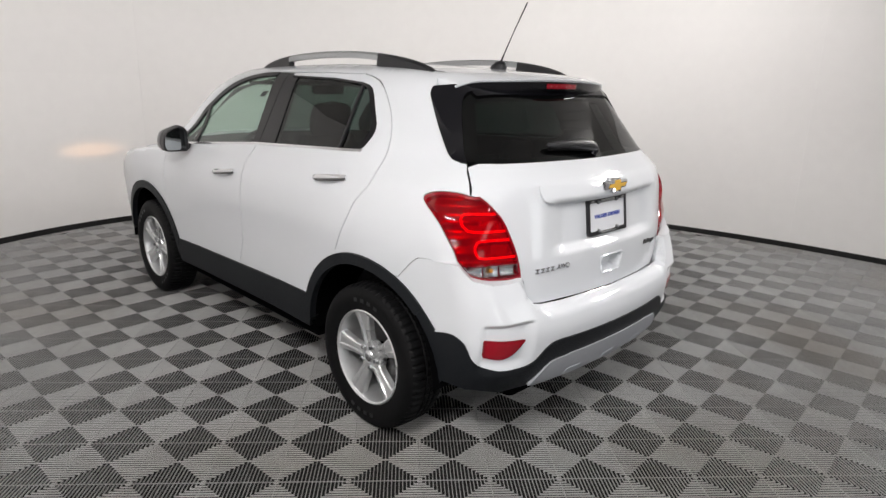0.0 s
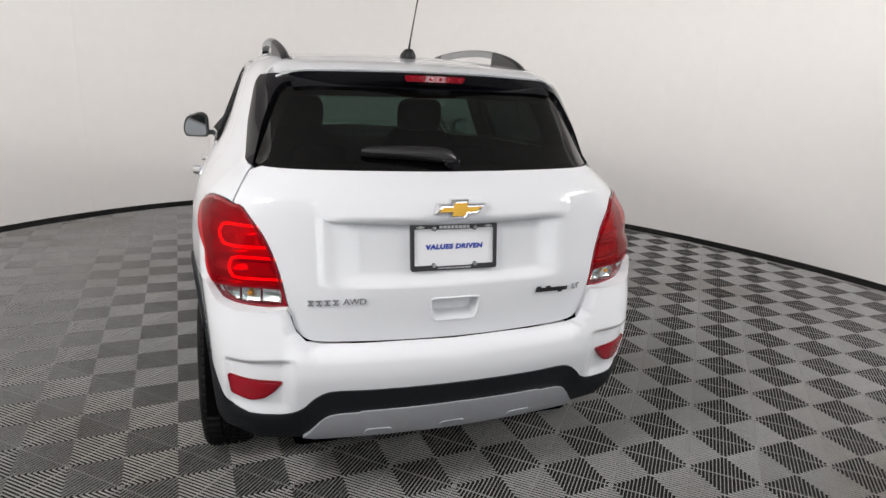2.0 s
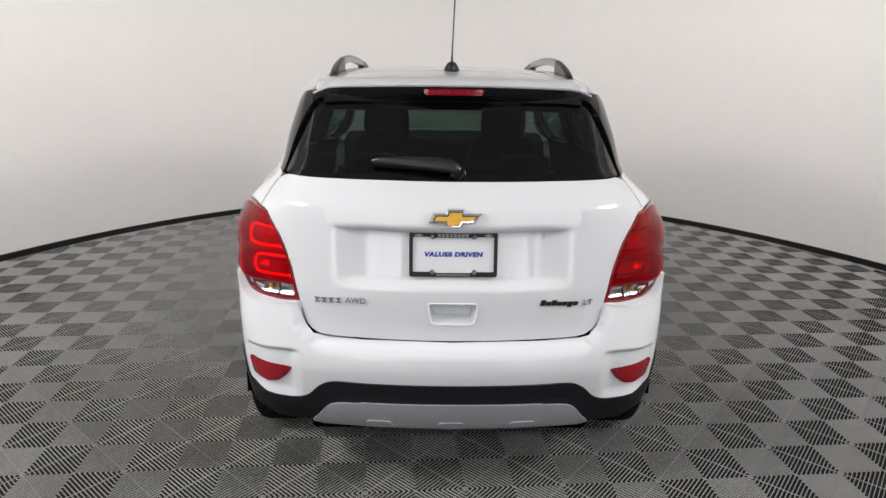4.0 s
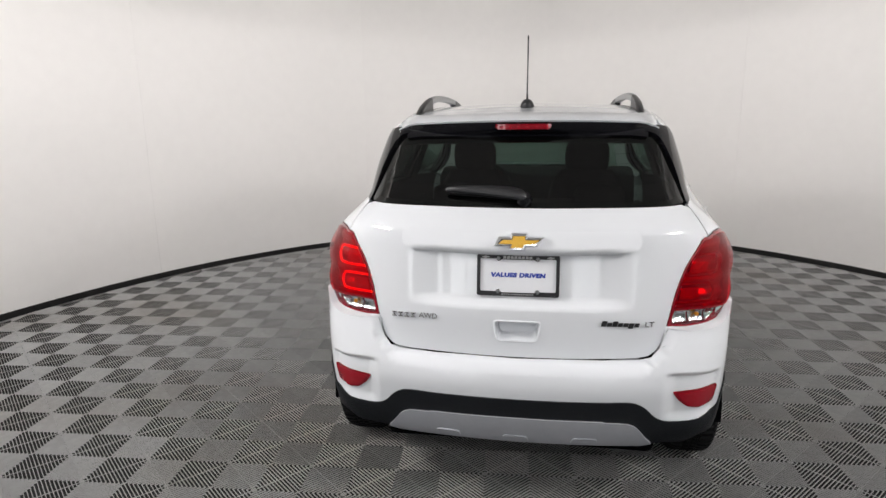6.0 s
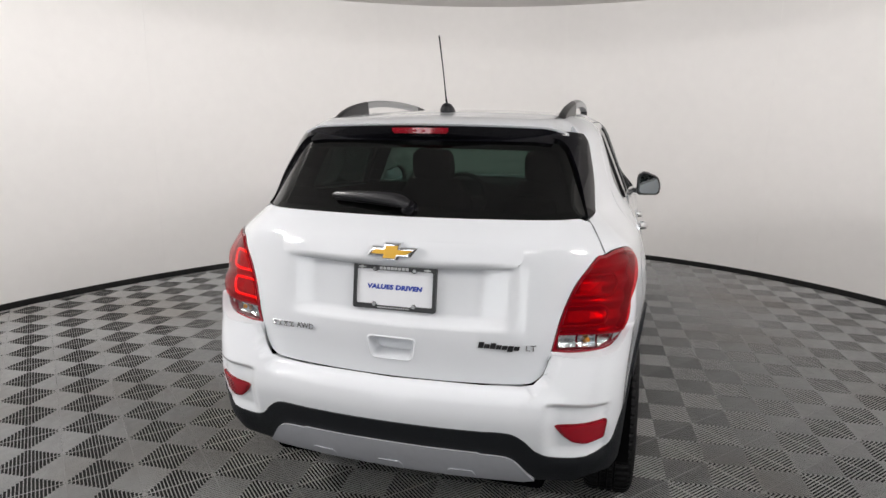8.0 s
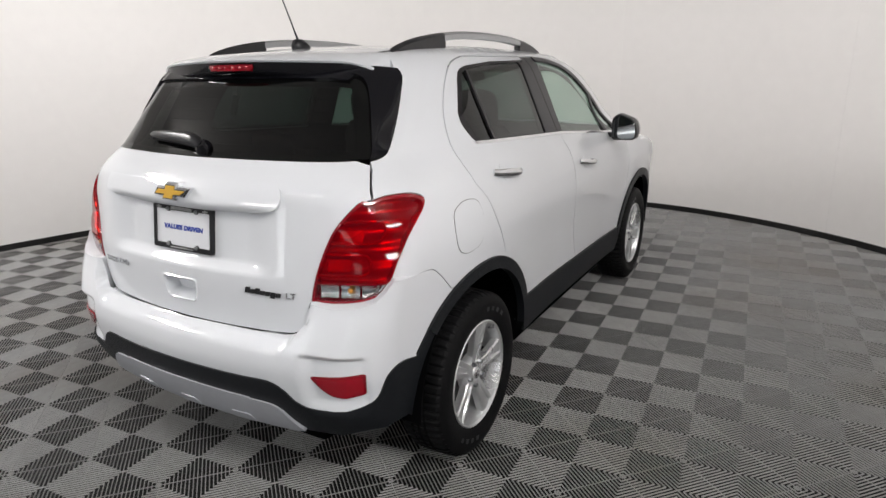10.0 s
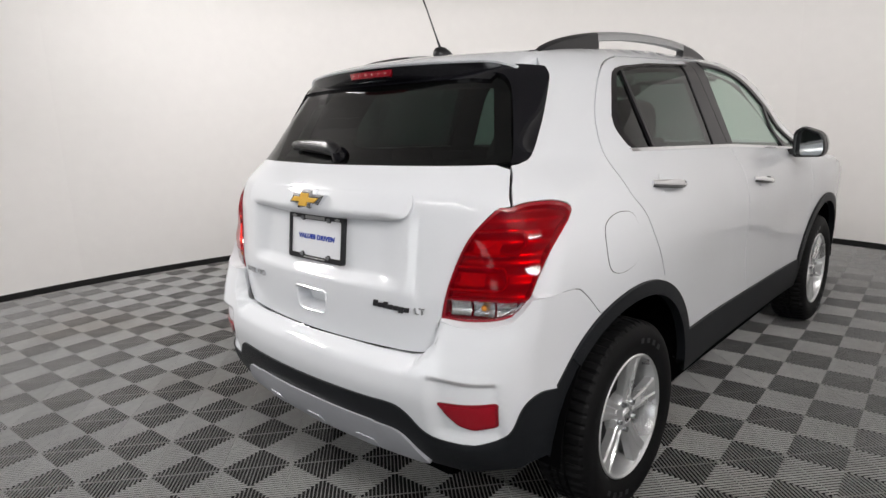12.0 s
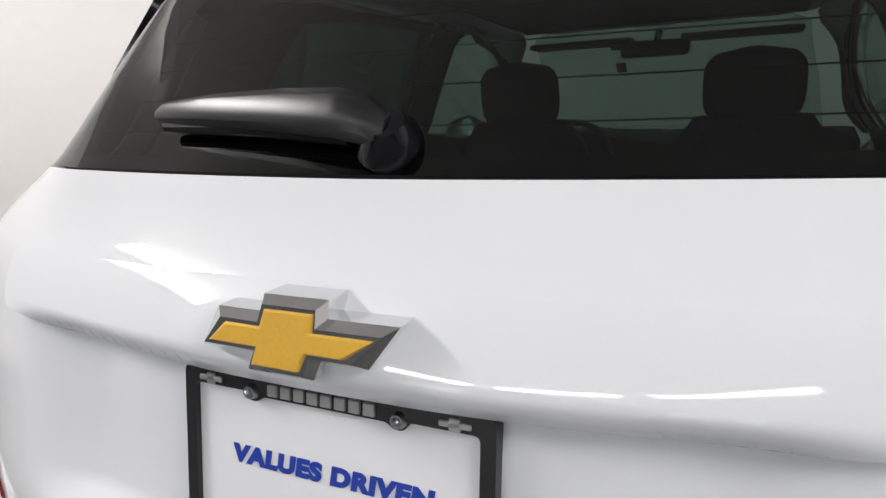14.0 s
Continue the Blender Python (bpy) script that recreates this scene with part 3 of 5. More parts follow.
for i in range(6):
    x = -0.09 + 0.036 * i
    bm = bmesh.new()
    bmesh.ops.create_icosphere(bm, subdivisions=2, radius=0.006, matrix=pose(x, lip_y(x) + 0.003, 1.574) @ Matrix.Diagonal((1.3, 0.6, 1, 1)))
    part("lamp_element", bm, RED_PLASTIC, brake)

# wiper
def on_gate(x, z, up=0.0):
    p = chart("rear", [(x, z)], REAR_GATE, 1)[0][0]
    return Vector((p[0], p[1] - up * 0.72, p[2] + up * 0.70))


bm = bmesh.new()
rings = []
for x, z, up, w, t in ((-0.303, 1.316, 0.022, 0.006, 0.005), (-0.285, 1.317, 0.026, 0.012, 0.008), (-0.20, 1.316, 0.029, 0.018, 0.011), (-0.10, 1.312, 0.031, 0.023, 0.013), (-0.03, 1.306, 0.033, 0.025, 0.015), (0.005, 1.300, 0.030, 0.023, 0.015), (0.024, 1.295, 0.018, 0.018, 0.013)):
    c = on_gate(x, z, up)
    slope, nrm = Vector((0, 0.66, 0.75)), Vector((0, -0.75, 0.66))
    rings.append([c + slope * (w * a) + nrm * (t * b) for a, b in ((-1, -0.8), (-0.95, 0.2), (-0.6, 0.75), (0.2, 1.0), (0.8, 0.5), (1.0, -0.4), (0.6, -0.9))])
loft(bm, rings)
wiper = part("wiper", bm, SATIN_BLACK, tailgate, "black plastic rear wiper arm", sharp=35)
bm = bmesh.new()
tube(bm, [on_gate(-0.29, 1.309, 0.012), on_gate(-0.15, 1.306, 0.012), on_gate(-0.02, 1.296, 0.012)], [0.007, 0.010, 0.010], 8)
part("wiper_blade", bm, RUBBER, wiper, "black rubber wiper blade")
bm = bmesh.new()
tube(bm, [on_gate(0.016, 1.296, -0.004), on_gate(0.020, 1.297, 0.012), on_gate(0.022, 1.298, 0.026)], [0.034, 0.028, 0.018], 16)
part("wiper_base", bm, GLOSS_BLACK, wiper, "black domed wiper base")


# emblem: a plain gold shape in a chrome edge
def emblem_ring(w, t, y, e=0.0):
    h, a, b = 0.0145, 0.030, 0.0285
    pts = [(-w - e, -h - e), (-a - e, -h - e), (-a - 0.004 - e, -b - e), (a - 0.006 + e, -b - e), (a + e, -h - e), (w - 0.016 + e, -h - e), (w + 0.008 + e, h + e), (a + 0.004 + e, h + e), (a + 0.004 + e, b + e), (-a + 0.006 - e, b + e), (-a + 0.002 - e, h + e), (-w + 0.016 - e, h + e)]
    return [(x, y + 0.24 * z + 0.2 * x * x, 1.158 + z) for x, z in pts]


bm = bmesh.new()
loft(bm, [emblem_ring(0.088, 0, 0.100, 0.002), emblem_ring(0.088, 0, 0.073, 0.002), emblem_ring(0.083, 0, 0.064, -0.0035), emblem_ring(0.080, 0, 0.0645, -0.006)])
emblem = part("emblem", bm, CHROME, tailgate, "gold cross-shaped emblem with a chrome edge", sharp=25)
bm = bmesh.new()
loft(bm, [emblem_ring(0.080, 0, 0.075, -0.0065), emblem_ring(0.080, 0, 0.0628, -0.0068), emblem_ring(0.079, 0, 0.0618, -0.0078)])
part("emblem_face", bm, GOLD, emblem, "gold enamel face", sharp=25)

# number plate frame with a dealer's card
frame_tilt = pose(0, 0.099, 0.936, -7.6, 0, 0)


def plate_xyz(x, z, y=0.0):
    return frame_tilt @ Vector((x, y, z))


out_loop = corners([(-0.159, 0), (0.159, 0), (0.159, 0.163), (-0.159, 0.163)], 0.010, 0.05)
bm = bmesh.new()
in_pts = [(-0.146, 0.018), (-0.085, 0.018), (-0.080, 0.026), (-0.072, 0.026), (-0.066, 0.014), (0.066, 0.014), (0.072, 0.026), (0.080, 0.026), (0.085, 0.018), (0.146, 0.018), (0.146, 0.146), (0.085, 0.146), (0.080, 0.138), (0.070, 0.138), (0.064, 0.143), (-0.064, 0.143), (-0.070, 0.138), (-0.080, 0.138), (-0.085, 0.146), (-0.146, 0.146)]
in_loop = corners(in_pts, 0.006, 0.05)
from mathutils import geometry
pts2 = [Vector(p) for p in out_loop] + [Vector(p) for p in in_loop]
na, nb = len(out_loop), len(in_loop)
eds = [(i, (i + 1) % na) for i in range(na)] + [(na + i, na + (i + 1) % nb) for i in range(nb)]
vs2, _, fs2, *_ = geometry.delaunay_2d_cdt(pts2, eds, [], 0, 1e-6)
Q2 = np.array([tuple(v) for v in vs2])
keep = [f for f in fs2 if inside([out_loop, in_loop], np.array([Q2[list(f)].mean(0)]))[0]]
fv = [bm.verts.new(plate_xyz(x, z, -0.012)) for x, z in Q2]
for f in keep:
    bm.faces.new([fv[i] for i in f])
for loop, y0 in ((out_loop, 0.004), (in_loop, -0.004)):
    a = [bm.verts.new(plate_xyz(x, z, -0.012)) for x, z in loop]
    b = [bm.verts.new(plate_xyz(x, z, y0)) for x, z in loop]
    for i in range(len(loop)):
        j = (i + 1) % len(loop)
        bm.faces.new((a[i], a[j], b[j], b[i]))
bmesh.ops.remove_doubles(bm, verts=bm.verts[:], dist=0.0002)
plate = part("plate_frame", bm, SATIN_BLACK, tailgate, "black plastic plate frame", sharp=30)
bm = bmesh.new()
add_box(bm, -0.150, 0.150, -0.0065, -0.0045, 0.006, 0.157, m=frame_tilt)
part("plate_card", bm, PLATE_WHITE, plate, "white card in place of the plate", smooth=False)
for x in (-0.076, 0.076):
    for z in (0.017, 0.147):
        bm = bmesh.new()
        bmesh.ops.create_cone(bm, cap_ends=True, segments=12, radius1=0.0075, radius2=0.006, depth=0.006, matrix=frame_tilt @ pose(x, -0.015, z, 90, 0, 0))
        bmesh.ops.create_icosphere(bm, subdivisions=2, radius=0.0042, matrix=frame_tilt @ pose(x, -0.018, z))
        part("screw", bm, STEEL, plate, "zinc screw head")


def words(text, size, m, material, parent, thick, name, bold=0.0, squash=1.0):
    cu = bpy.data.curves.new(name, "FONT")
    cu.body, cu.size, cu.extrude, cu.align_x, cu.align_y = text, size, thick, "CENTER", "CENTER"
    cu.space_character = 1.10 if bold > 0.001 else 1.0
    cu.offset, cu.shear = bold, 0.12 if bold > 0.001 else 0.0
    tmp = bpy.data.objects.new(name, cu)
    scene.collection.objects.link(tmp)
    me = bpy.data.meshes.new_from_object(tmp.evaluated_get(bpy.context.evaluated_depsgraph_get()))
    bpy.data.objects.remove(tmp)
    me.transform(m @ Matrix.Diagonal((squash, 1, 1, 1)))
    return link(name, me, material, parent)


words("VALUES DRIVEN", 0.0222, frame_tilt @ pose(0, -0.0072, 0.0815, 90, 0, 0), BLUE_INK, plate, 0.0003, "slogan", 0.0014, 1.21)
for name, x0, x1, z, h in (("letter_bar", -0.057, 0.057, 0.1515, 0.011), ("letter_bar", -0.062, 0.062, 0.0075, 0.005)):
    k = 8 if h > 0.008 else 15
    for i in range(k):
        a = x0 + (x1 - x0) * i / k
        bm = bmesh.new()
        add_box(bm, a, a + (x1 - x0) / k * 0.78, -0.0155, -0.0115, z - h / 2, z + h / 2, 0.0008, 1, frame_tilt)
        part(name, bm, GREY_INK, plate, smooth=False)
for x in (-0.125, 0.125):
    bm = bmesh.new()
    add_box(bm, x - 0.014, x + 0.014, -0.0145, -0.0115, 0.1495, 0.1545, 0.001, 1, frame_tilt)
    add_box(bm, x - 0.005, x + 0.005, -0.0145, -0.0115, 0.1465, 0.1575, 0.001, 1, frame_tilt)
    part("frame_mark", bm, GREY_INK, plate, smooth=False)


# badges on the tailgate: names as plain bars, the drive letters as they read
def badge_pose(x, z, up=0.004):
    p, q = chart("rear", [(x, z), (x + 0.02, z), (x, z + 0.02)], REAR_GATE, 1)[0], None
    ex = Vector(p[1] - p[0]).normalized()
    ez = Vector(p[2] - p[0]).normalized()
    n = ex.cross(ez).normalized()
    ez = n.cross(ex)
    m = Matrix((ex, ez, n)).transposed().to_4x4()
    return Matrix.Translation(Vector(p[0]) + n * up) @ m


for i in range(4):
    bm = bmesh.new()
    m = badge_pose(-0.497 + 0.027 * i, 0.842 + 0.0008 * i)
    add_box(bm, -0.010, 0.010, 0.004, 0.0105, -0.004, 0.003, 0.001, 1, m)
    add_box(bm, -0.010, 0.010, -0.0105, -0.0045, -0.004, 0.003, 0.001, 1, m)
    add_box(bm, -0.0035, 0.0035, -0.0046, 0.0042, -0.004, 0.0025, 0, 1, m)
    part("badge_bar", bm, CHROME, tailgate, "chrome badge letter as a plain bar", smooth=False)
words("AWD", 0.030, badge_pose(-0.353, 0.846), CHROME, tailgate, 0.002, "drive_badge", 0.0003, 1.05)
for i in range(7):
    bm = bmesh.new()
    m = badge_pose(0.330 + 0.0205 * i, 0.842 - 0.0008 * i)
    z1 = 0.013 if i in (0, 2) else 0.007
    z0 = -0.014 if i == 5 else -0.008
    add_box(bm, -0.0094, 0.0094, z0, z1, -0.003, 0.002, 0.001, 1, m @ Matrix(((1, 0.25, 0, 0), (0, 1, 0, 0), (0, 0, 1, 0), (0, 0, 0, 1))))
    part("dealer_bar", bm, SATIN_BLACK, tailgate, "dark dealer lettering as plain bars", smooth=False)
words("LT", 0.029, badge_pose(0.500, 0.838), CHROME, tailgate, 0.002, "trim_badge", 0.0003, 1.2)


# rear bumper, its cladding and skid plate
B = REAR_BUMPER
CLAD_TOP = [(0, 0.549), (0.32, 0.549), (0.40, 0.551), (0.455, 0.546), (0.498, 0.520), (0.534, 0.482), (0.585, 0.459), (0.667, 0.459)]


def clad_line():
    a = rts(curve(CLAD_TOP, step=0.02), B)
    b = curve([xyt(0.706, 0.108, 0.461), xyt(0.770, 0.142, 0.480), xyt(0.798, 0.163, 0.508), xyt(0.812, 0.175, 0.545), xyt(0.821, 0.190, 0.577), xyt(0.835, 0.215, 0.598), xyt(0.850, 0.250, 0.604), xyt(0.868, 0.315, 0.590)], step=0.015)
    return a + b + [st(0.352, 0.600, 1, B)]


arch_end = math.degrees(math.atan2(0.66 - ARCH_Z, -math.sqrt(ARCH_OUT ** 2 - (0.66 - ARCH_Z) ** 2)))
arch_seam = math.degrees(math.atan2(0.790 - ARCH_Z, -math.sqrt(ARCH_OUT ** 2 - (0.790 - ARCH_Z) ** 2)))
arch_door = math.degrees(math.acos((0.967 - ARCH_Y) / ARCH_OUT))
low = clad_line() + sts(arc(ARCH_Y, ARCH_Z, ARCH_OUT - 0.01, arch_end, arch_seam, 10), B)
seam = sts(reversed(curve([(0.30, 0.895), (0.417, 0.893), (0.466, 0.868), (0.550, 0.785)], step=0.02)), B)
lamp_low = [xyt(0.822, 0.245, 0.897)] + [xyt(*p) for p in ((0.803, 0.222, 0.864), (0.774, 0.212, 0.839), (0.704, 0.188, 0.820), (0.628, 0.158, 0.815))] + [rt(0.575, 0.820, B), rt(0.564, 0.795, B), rt(0.546, 0.742, B), rt(0.515, 0.709, B), rt(0.472, 0.698, B), rt(0.34, 0.6945, B), rt(0.0, 0.6925, B)]
right = low + seam[:-1] + lamp_low
bumper_loop = right[:-1] + [(-u, v) for u, v in reversed(right[1:])]
bumper = skin("rear_bumper", "turn", [bumper_loop], PAINT, car, "white painted rear bumper cover", h=0.013, rear=B, depth=0.05)
clad_bottom = [st(ARCH_Y - 0.458, 0.378, 1, B), rt(0.78, 0.368, B), rt(0.66, 0.350, B), rt(0.50, 0.342, B), rt(0.30, 0.345, B), rt(0.0, 0.347, B)]
arch_low = sts(arc(ARCH_Y, ARCH_Z, ARCH_OUT, arch_end, arch_end - 6, 3), B) + sts(arc(ARCH_Y, ARCH_Z, ARCH_IN, arch_end - 4, 177, 12), B)
right = clad_line() + arch_low + clad_bottom
skin("bumper_cladding", "turn", [right[:-1] + [(-u, v) for u, v in reversed(right[1:])]], CLAD, bumper, "grained black lower bumper cladding", off=0.006, h=0.025, rear=B, depth=0.03)
skid = curve([(0.530, 0.356), (0.505, 0.385), (0.470, 0.432), (0.440, 0.452), (0.40, 0.458), (0.346, 0.459)], step=0.015) + dense([(0.335, 0.464), (0, 0.467)], 0.04)
skid = dense([(0, 0.349), (0.49, 0.346)], 0.04) + skid
skid_plate = skin("skid_plate", "rear", [mirror_x(skid)], SILVER, bumper, "silver painted skid plate", off=lambda q: 0.012 + 0.006 * np.clip((0.47 - q[:, 1]) / 0.1, 0, 1), h=0.02, rear=B, depth=0.02)
for x0 in (-0.27, 0.0, 0.27):
    tab = corners([(x0 - 0.055, 0.352), (x0 + 0.055, 0.352), (x0 + 0.045, 0.385), (x0 - 0.045, 0.385)], 0.012, 0.02)
    skin("skid_tab", "rear", [tab], SILVER, skid_plate, off=0.021, h=0.02, rear=B, depth=0.008)
for s in (1, -1):
    ref = corners([(s * 0.592, 0.585), (s * 0.772, 0.602), (s * 0.762, 0.524), (s * 0.70, 0.509), (s * 0.655, 0.519), (s * 0.620, 0.548)], 0.012, 0.015)
    r = skin("reflector", "rear", [ref], DEEP_RED, bumper, "red bumper reflector", off=0.004, h=0.02, rear=B, depth=0.02)
    inr = corners([(s * 0.612, 0.579), (s * 0.762, 0.593), (s * 0.753, 0.530), (s * 0.70, 0.517), (s * 0.660, 0.526), (s * 0.632, 0.551)], 0.010, 0.015)
    skin("reflector_face", "rear", [inr], RED_PLASTIC, r, "bright red moulded face", off=0.007, h=0.02, rear=B, depth=0.004)

# the ledge between the bumper's upper edge and the lamp above it
for s in (1, -1):
    bm = bmesh.new()
    line = np.array([(s * u, v) for u, v in curve(sts([(0.36, 0.8945), (0.31, 0.895)], B) + lamp_low[:7], step=0.02)])
    low_edge, high_edge = chart("turn", line + (0, 0.001), B, s)[0], chart("turn", line + (0, 0.006), REAR_GATE, s)[0]
    loft(bm, [[tuple(a), tuple(b)] for a, b in zip(low_edge, high_edge)], closed=False)
    part("bumper_ledge", bm, PAINT, bumper, "white ledge under the tail lamp")

# side panels
DOOR_CUT = [(0.967, 0.815), (0.925, 0.895), (0.873, 0.983), (0.828, 1.065), (0.800, 1.100), (0.762, 1.144), (0.757, 1.21), (0.764, 1.30), (0.777, 1.374), (0.810, 1.444), (0.872, 1.527), (0.930, 1.572), (1.00, 1.596), (1.09, 1.611)]
WINDOW = dense([(1.655, 1.236), (0.950, 1.2705), (0.925, 1.275), (0.905, 1.290), (0.876, 1.335), (0.868, 1.360), (0.872, 1.392), (0.945, 1.517), (0.968, 1.545), (1.0, 1.560), (1.06, 1.571), (1.30, 1.587), (1.690, 1.594)], 0.03)


def window_ring(k):
    """The window's outline drawn in or out about its middle."""
    return [(1.655 + (y - 1.655) * k, 1.425 + (z - 1.425) * k) for y, z in WINDOW]



BELT = [(0.905, 1.275), (1.83, 1.229), (2.80, 1.150)]


def belt_z(y):
    return float(np.interp(y, [p[0] for p in BELT], [p[1] for p in BELT]))


GAP = 0.0045
for s in (1, -1):
    side = "right" if s > 0 else "left"
    # quarter panel
    cut = sts(curve(DOOR_CUT, step=0.02))
    top = [xyt(*chart("top", [(0.545, y)], REAR_GATE, 1)[0][0]) for y in np.linspace(1.09, 0.66, 16)]
    wing = sts([(0.650, 1.592), (0.632, 1.570)]) + sts(curve([(y + 0.0045, z + 0.001) for y, z in WING[:-1]] + [(0.392, 1.2650)], step=0.02)) + rts([(0.6615, 1.2625)])
    lamp_edge = rts([(0.683, 1.2365), (0.707, 1.1995), (0.730, 1.1580)]) + curve([xyt(0.742, 0.260, 1.1545), xyt(0.770, 0.293, 1.164), xyt(0.818, 0.360, 1.165), xyt(0.847, 0.405, 1.151), xyt(0.857, 0.414, 1.131), xyt(0.859, 0.395, 1.111), xyt(0.858, 0.357, 1.080), xyt(0.853, 0.318, 1.041), xyt(0.845, 0.283, 0.992), xyt(0.833, 0.259, 0.948), xyt(0.824, 0.240, 0.903)], step=0.015)
    seam_up = sts(curve([(0.30, 0.8975), (0.418, 0.8955), (0.468, 0.8705), (0.553, 0.7866)], step=0.02))
    arch_up = sts(arc(ARCH_Y, ARCH_Z, ARCH_OUT - 0.01, arch_seam - 1, arch_door, 20))
    skin("quarter_panel", "turn", [flip(cut + top + wing + lamp_edge + seam_up + arch_up, s)], PAINT, car, "white painted rear quarter panel", h=0.022, depth=0.02)
    # rear door
    arch_pts = arc(ARCH_Y, ARCH_Z, ARCH_OUT - 0.01, arch_door - 0.6, 24, 18)
    rear_cut = [(y + GAP * (1.0 if z < 1.5 else 0.4), z - (0 if z < 1.5 else GAP)) for y, z in curve(DOOR_CUT, step=0.02)]
    split = curve([(2.012, 0.505), (1.960, 0.60), (1.926, 0.70), (1.912, 0.875), (1.902, 0.992), (1.886, 1.11), (1.835, 1.195), (1.815, belt_z(1.815))], step=0.03)
    door_loop = arch_pts + dense([(1.245, 0.520), (2.0, 0.505)], 0.04) + split + WINDOW + dense([(1.692, 1.606), (1.10, 1.6065)], 0.04) + rear_cut[::-1][1:-1]
    rear_door = skin("rear_door", "side", [door_loop], PAINT, car, "white painted rear passenger door", s=s, h=0.026, depth=0.02)
    # front door
    split_f = [(y + GAP * 1.2, z) for y, z in split]
    front_loop = split_f[::-1] + dense([(2.02, 0.505), (2.86, 0.488)], 0.04) + arc(FARCH_Y, ARCH_Z, ARCH_OUT - 0.01, 162, 140, 8) + curve([(2.960, 0.68), (2.985, 0.80), (2.975, 0.98), (2.93, 1.08), (2.86, 1.140)], step=0.03) + dense([(2.80, 1.150), (1.83, 1.229)], 0.04)
    front_door = skin("front_door", "side", [front_loop], PAINT, car, "white painted front door", s=s, h=0.03, depth=0.02)
    # front wing
    fender_loop = [(y + GAP, z) for y, z in curve([(2.86, 1.140), (2.93, 1.08), (2.975, 0.98), (2.985, 0.80), (2.960, 0.68)], step=0.03)] + arc(FARCH_Y, ARCH_Z, ARCH_OUT - 0.01, 139, 10, 24) + curve([(3.86, 0.46), (3.93, 0.70), (3.90, 0.92), (3.70, 1.015), (3.40, 1.065), (3.12, 1.105), (2.98, 1.135)], step=0.04)
    skin("front_wing", "side", [fender_loop], PAINT, car, "white painted front wing", s=s, h=0.035, depth=0.02)
    # roof side rail and front pillar
    rail_low = dense([(1.09, 1.611), (1.70, 1.612), (1.868, 1.612)], 0.03) + curve([(1.868, 1.612), (2.05, 1.604), (2.26, 1.570), (2.445, 1.505), (2.59, 1.422), (2.68, 1.350), (2.80, 1.195), (2.83, 1.150)], step=0.03)
    rail_up = curve([(3.02, 1.150), (2.98, 1.20), (2.92, 1.27), (2.64, 1.49), (2.50, 1.575), (2.38, 1.614)], step=0.03) + [(y, roof_z(y)) for y in np.linspace(2.30, 1.09, 30)]
    skin("roof_side_rail", "side", [rail_low + rail_up], PAINT, car, "white painted roof edge and windscreen pillar", s=s, h=0.03, depth=0.02)
    # windows
    g = window_ring(1.02)
    skin("door_window", "side", [g], PRIVACY, rear_door, "dark tinted rear door window", s=s, off=-0.008, depth=0.004, h=0.05)
    bar = [(1.036, 1.554), (1.052, 1.555), (1.083, 1.268), (1.067, 1.269)]
    skin("window_bar", "side", [dense(bar, 0.03)], SATIN_BLACK, rear_door, "black divider bar", s=s, off=0.001, depth=0.01, h=0.05)
    skin("pillar_trim", "side", [dense([(1.652, 1.235), (1.64, 1.606), (1.752, 1.608), (1.812, 1.228), (1.652, 1.2355)], 0.04)], SATIN_BLACK, rear_door, "black pillar trim", s=s, off=-0.003, depth=0.01, h=0.05)
    skin("pillar_trim", "side", [dense([(1.757, 1.608), (1.866, 1.609), (1.885, 1.225), (1.818, 1.228), (1.757, 1.607)], 0.04)], SATIN_BLACK, front_door, "black pillar trim", s=s, off=-0.003, depth=0.01, h=0.05)
    fg = dense([(1.868, 1.222), (1.860, 1.606)], 0.04)[:-1] + curve([(1.860, 1.606), (2.05, 1.598), (2.26, 1.564), (2.44, 1.498), (2.58, 1.418), (2.60, 1.39)], step=0.04) + dense([(2.585, 1.165), (1.868, 1.222)], 0.04)[:-1]
    skin("door_window", "side", [fg], CLEAR_GREEN, front_door, "lightly tinted front door window", s=s, off=-0.008, depth=0.004, h=0.05)
    frame_in = curve([(1.868, 1.590), (2.04, 1.582), (2.24, 1.548), (2.42, 1.484), (2.555, 1.405), (2.645, 1.335), (2.765, 1.185)], step=0.03)
    frame_up = curve([(1.868, 1.610), (2.05, 1.602), (2.26, 1.568), (2.443, 1.503), (2.588, 1.420), (2.678, 1.348), (2.80, 1.190)], step=0.03)
    skin("window_frame", "side", [frame_in + frame_up[::-1]], SATIN_BLACK, front_door, "black window frame", s=s, off=0.001, depth=0.012, h=0.05)
    rf_in, rf_up = window_ring(0.955), window_ring(1.006)
    skin("window_frame", "side", [rf_in + rf_up[::-1]], GLOSS_BLACK, rear_door, "black window frame", s=s, off=-0.001, depth=0.012, h=0.05)
    skin("window_bar", "side", [dense([(2.572, 1.405), (2.606, 1.385), (2.612, 1.160), (2.575, 1.164), (2.572, 1.40)], 0.03)], SATIN_BLACK, front_door, "black divider bar", s=s, off=0.001, depth=0.01, h=0.05)
    skin("quarter_window", "side", [dense([(2.60, 1.385), (2.65, 1.342), (2.77, 1.19), (2.77, 1.150), (2.605, 1.160), (2.60, 1.38)], 0.04)], CLEAR_GREEN, front_door, "small front quarter window", s=s, off=-0.008, depth=0.004, h=0.05)
    # bright belt strip
    lo = dense([(0.915, 1.266), (1.83, 1.221), (2.79, 1.142)], 0.04)
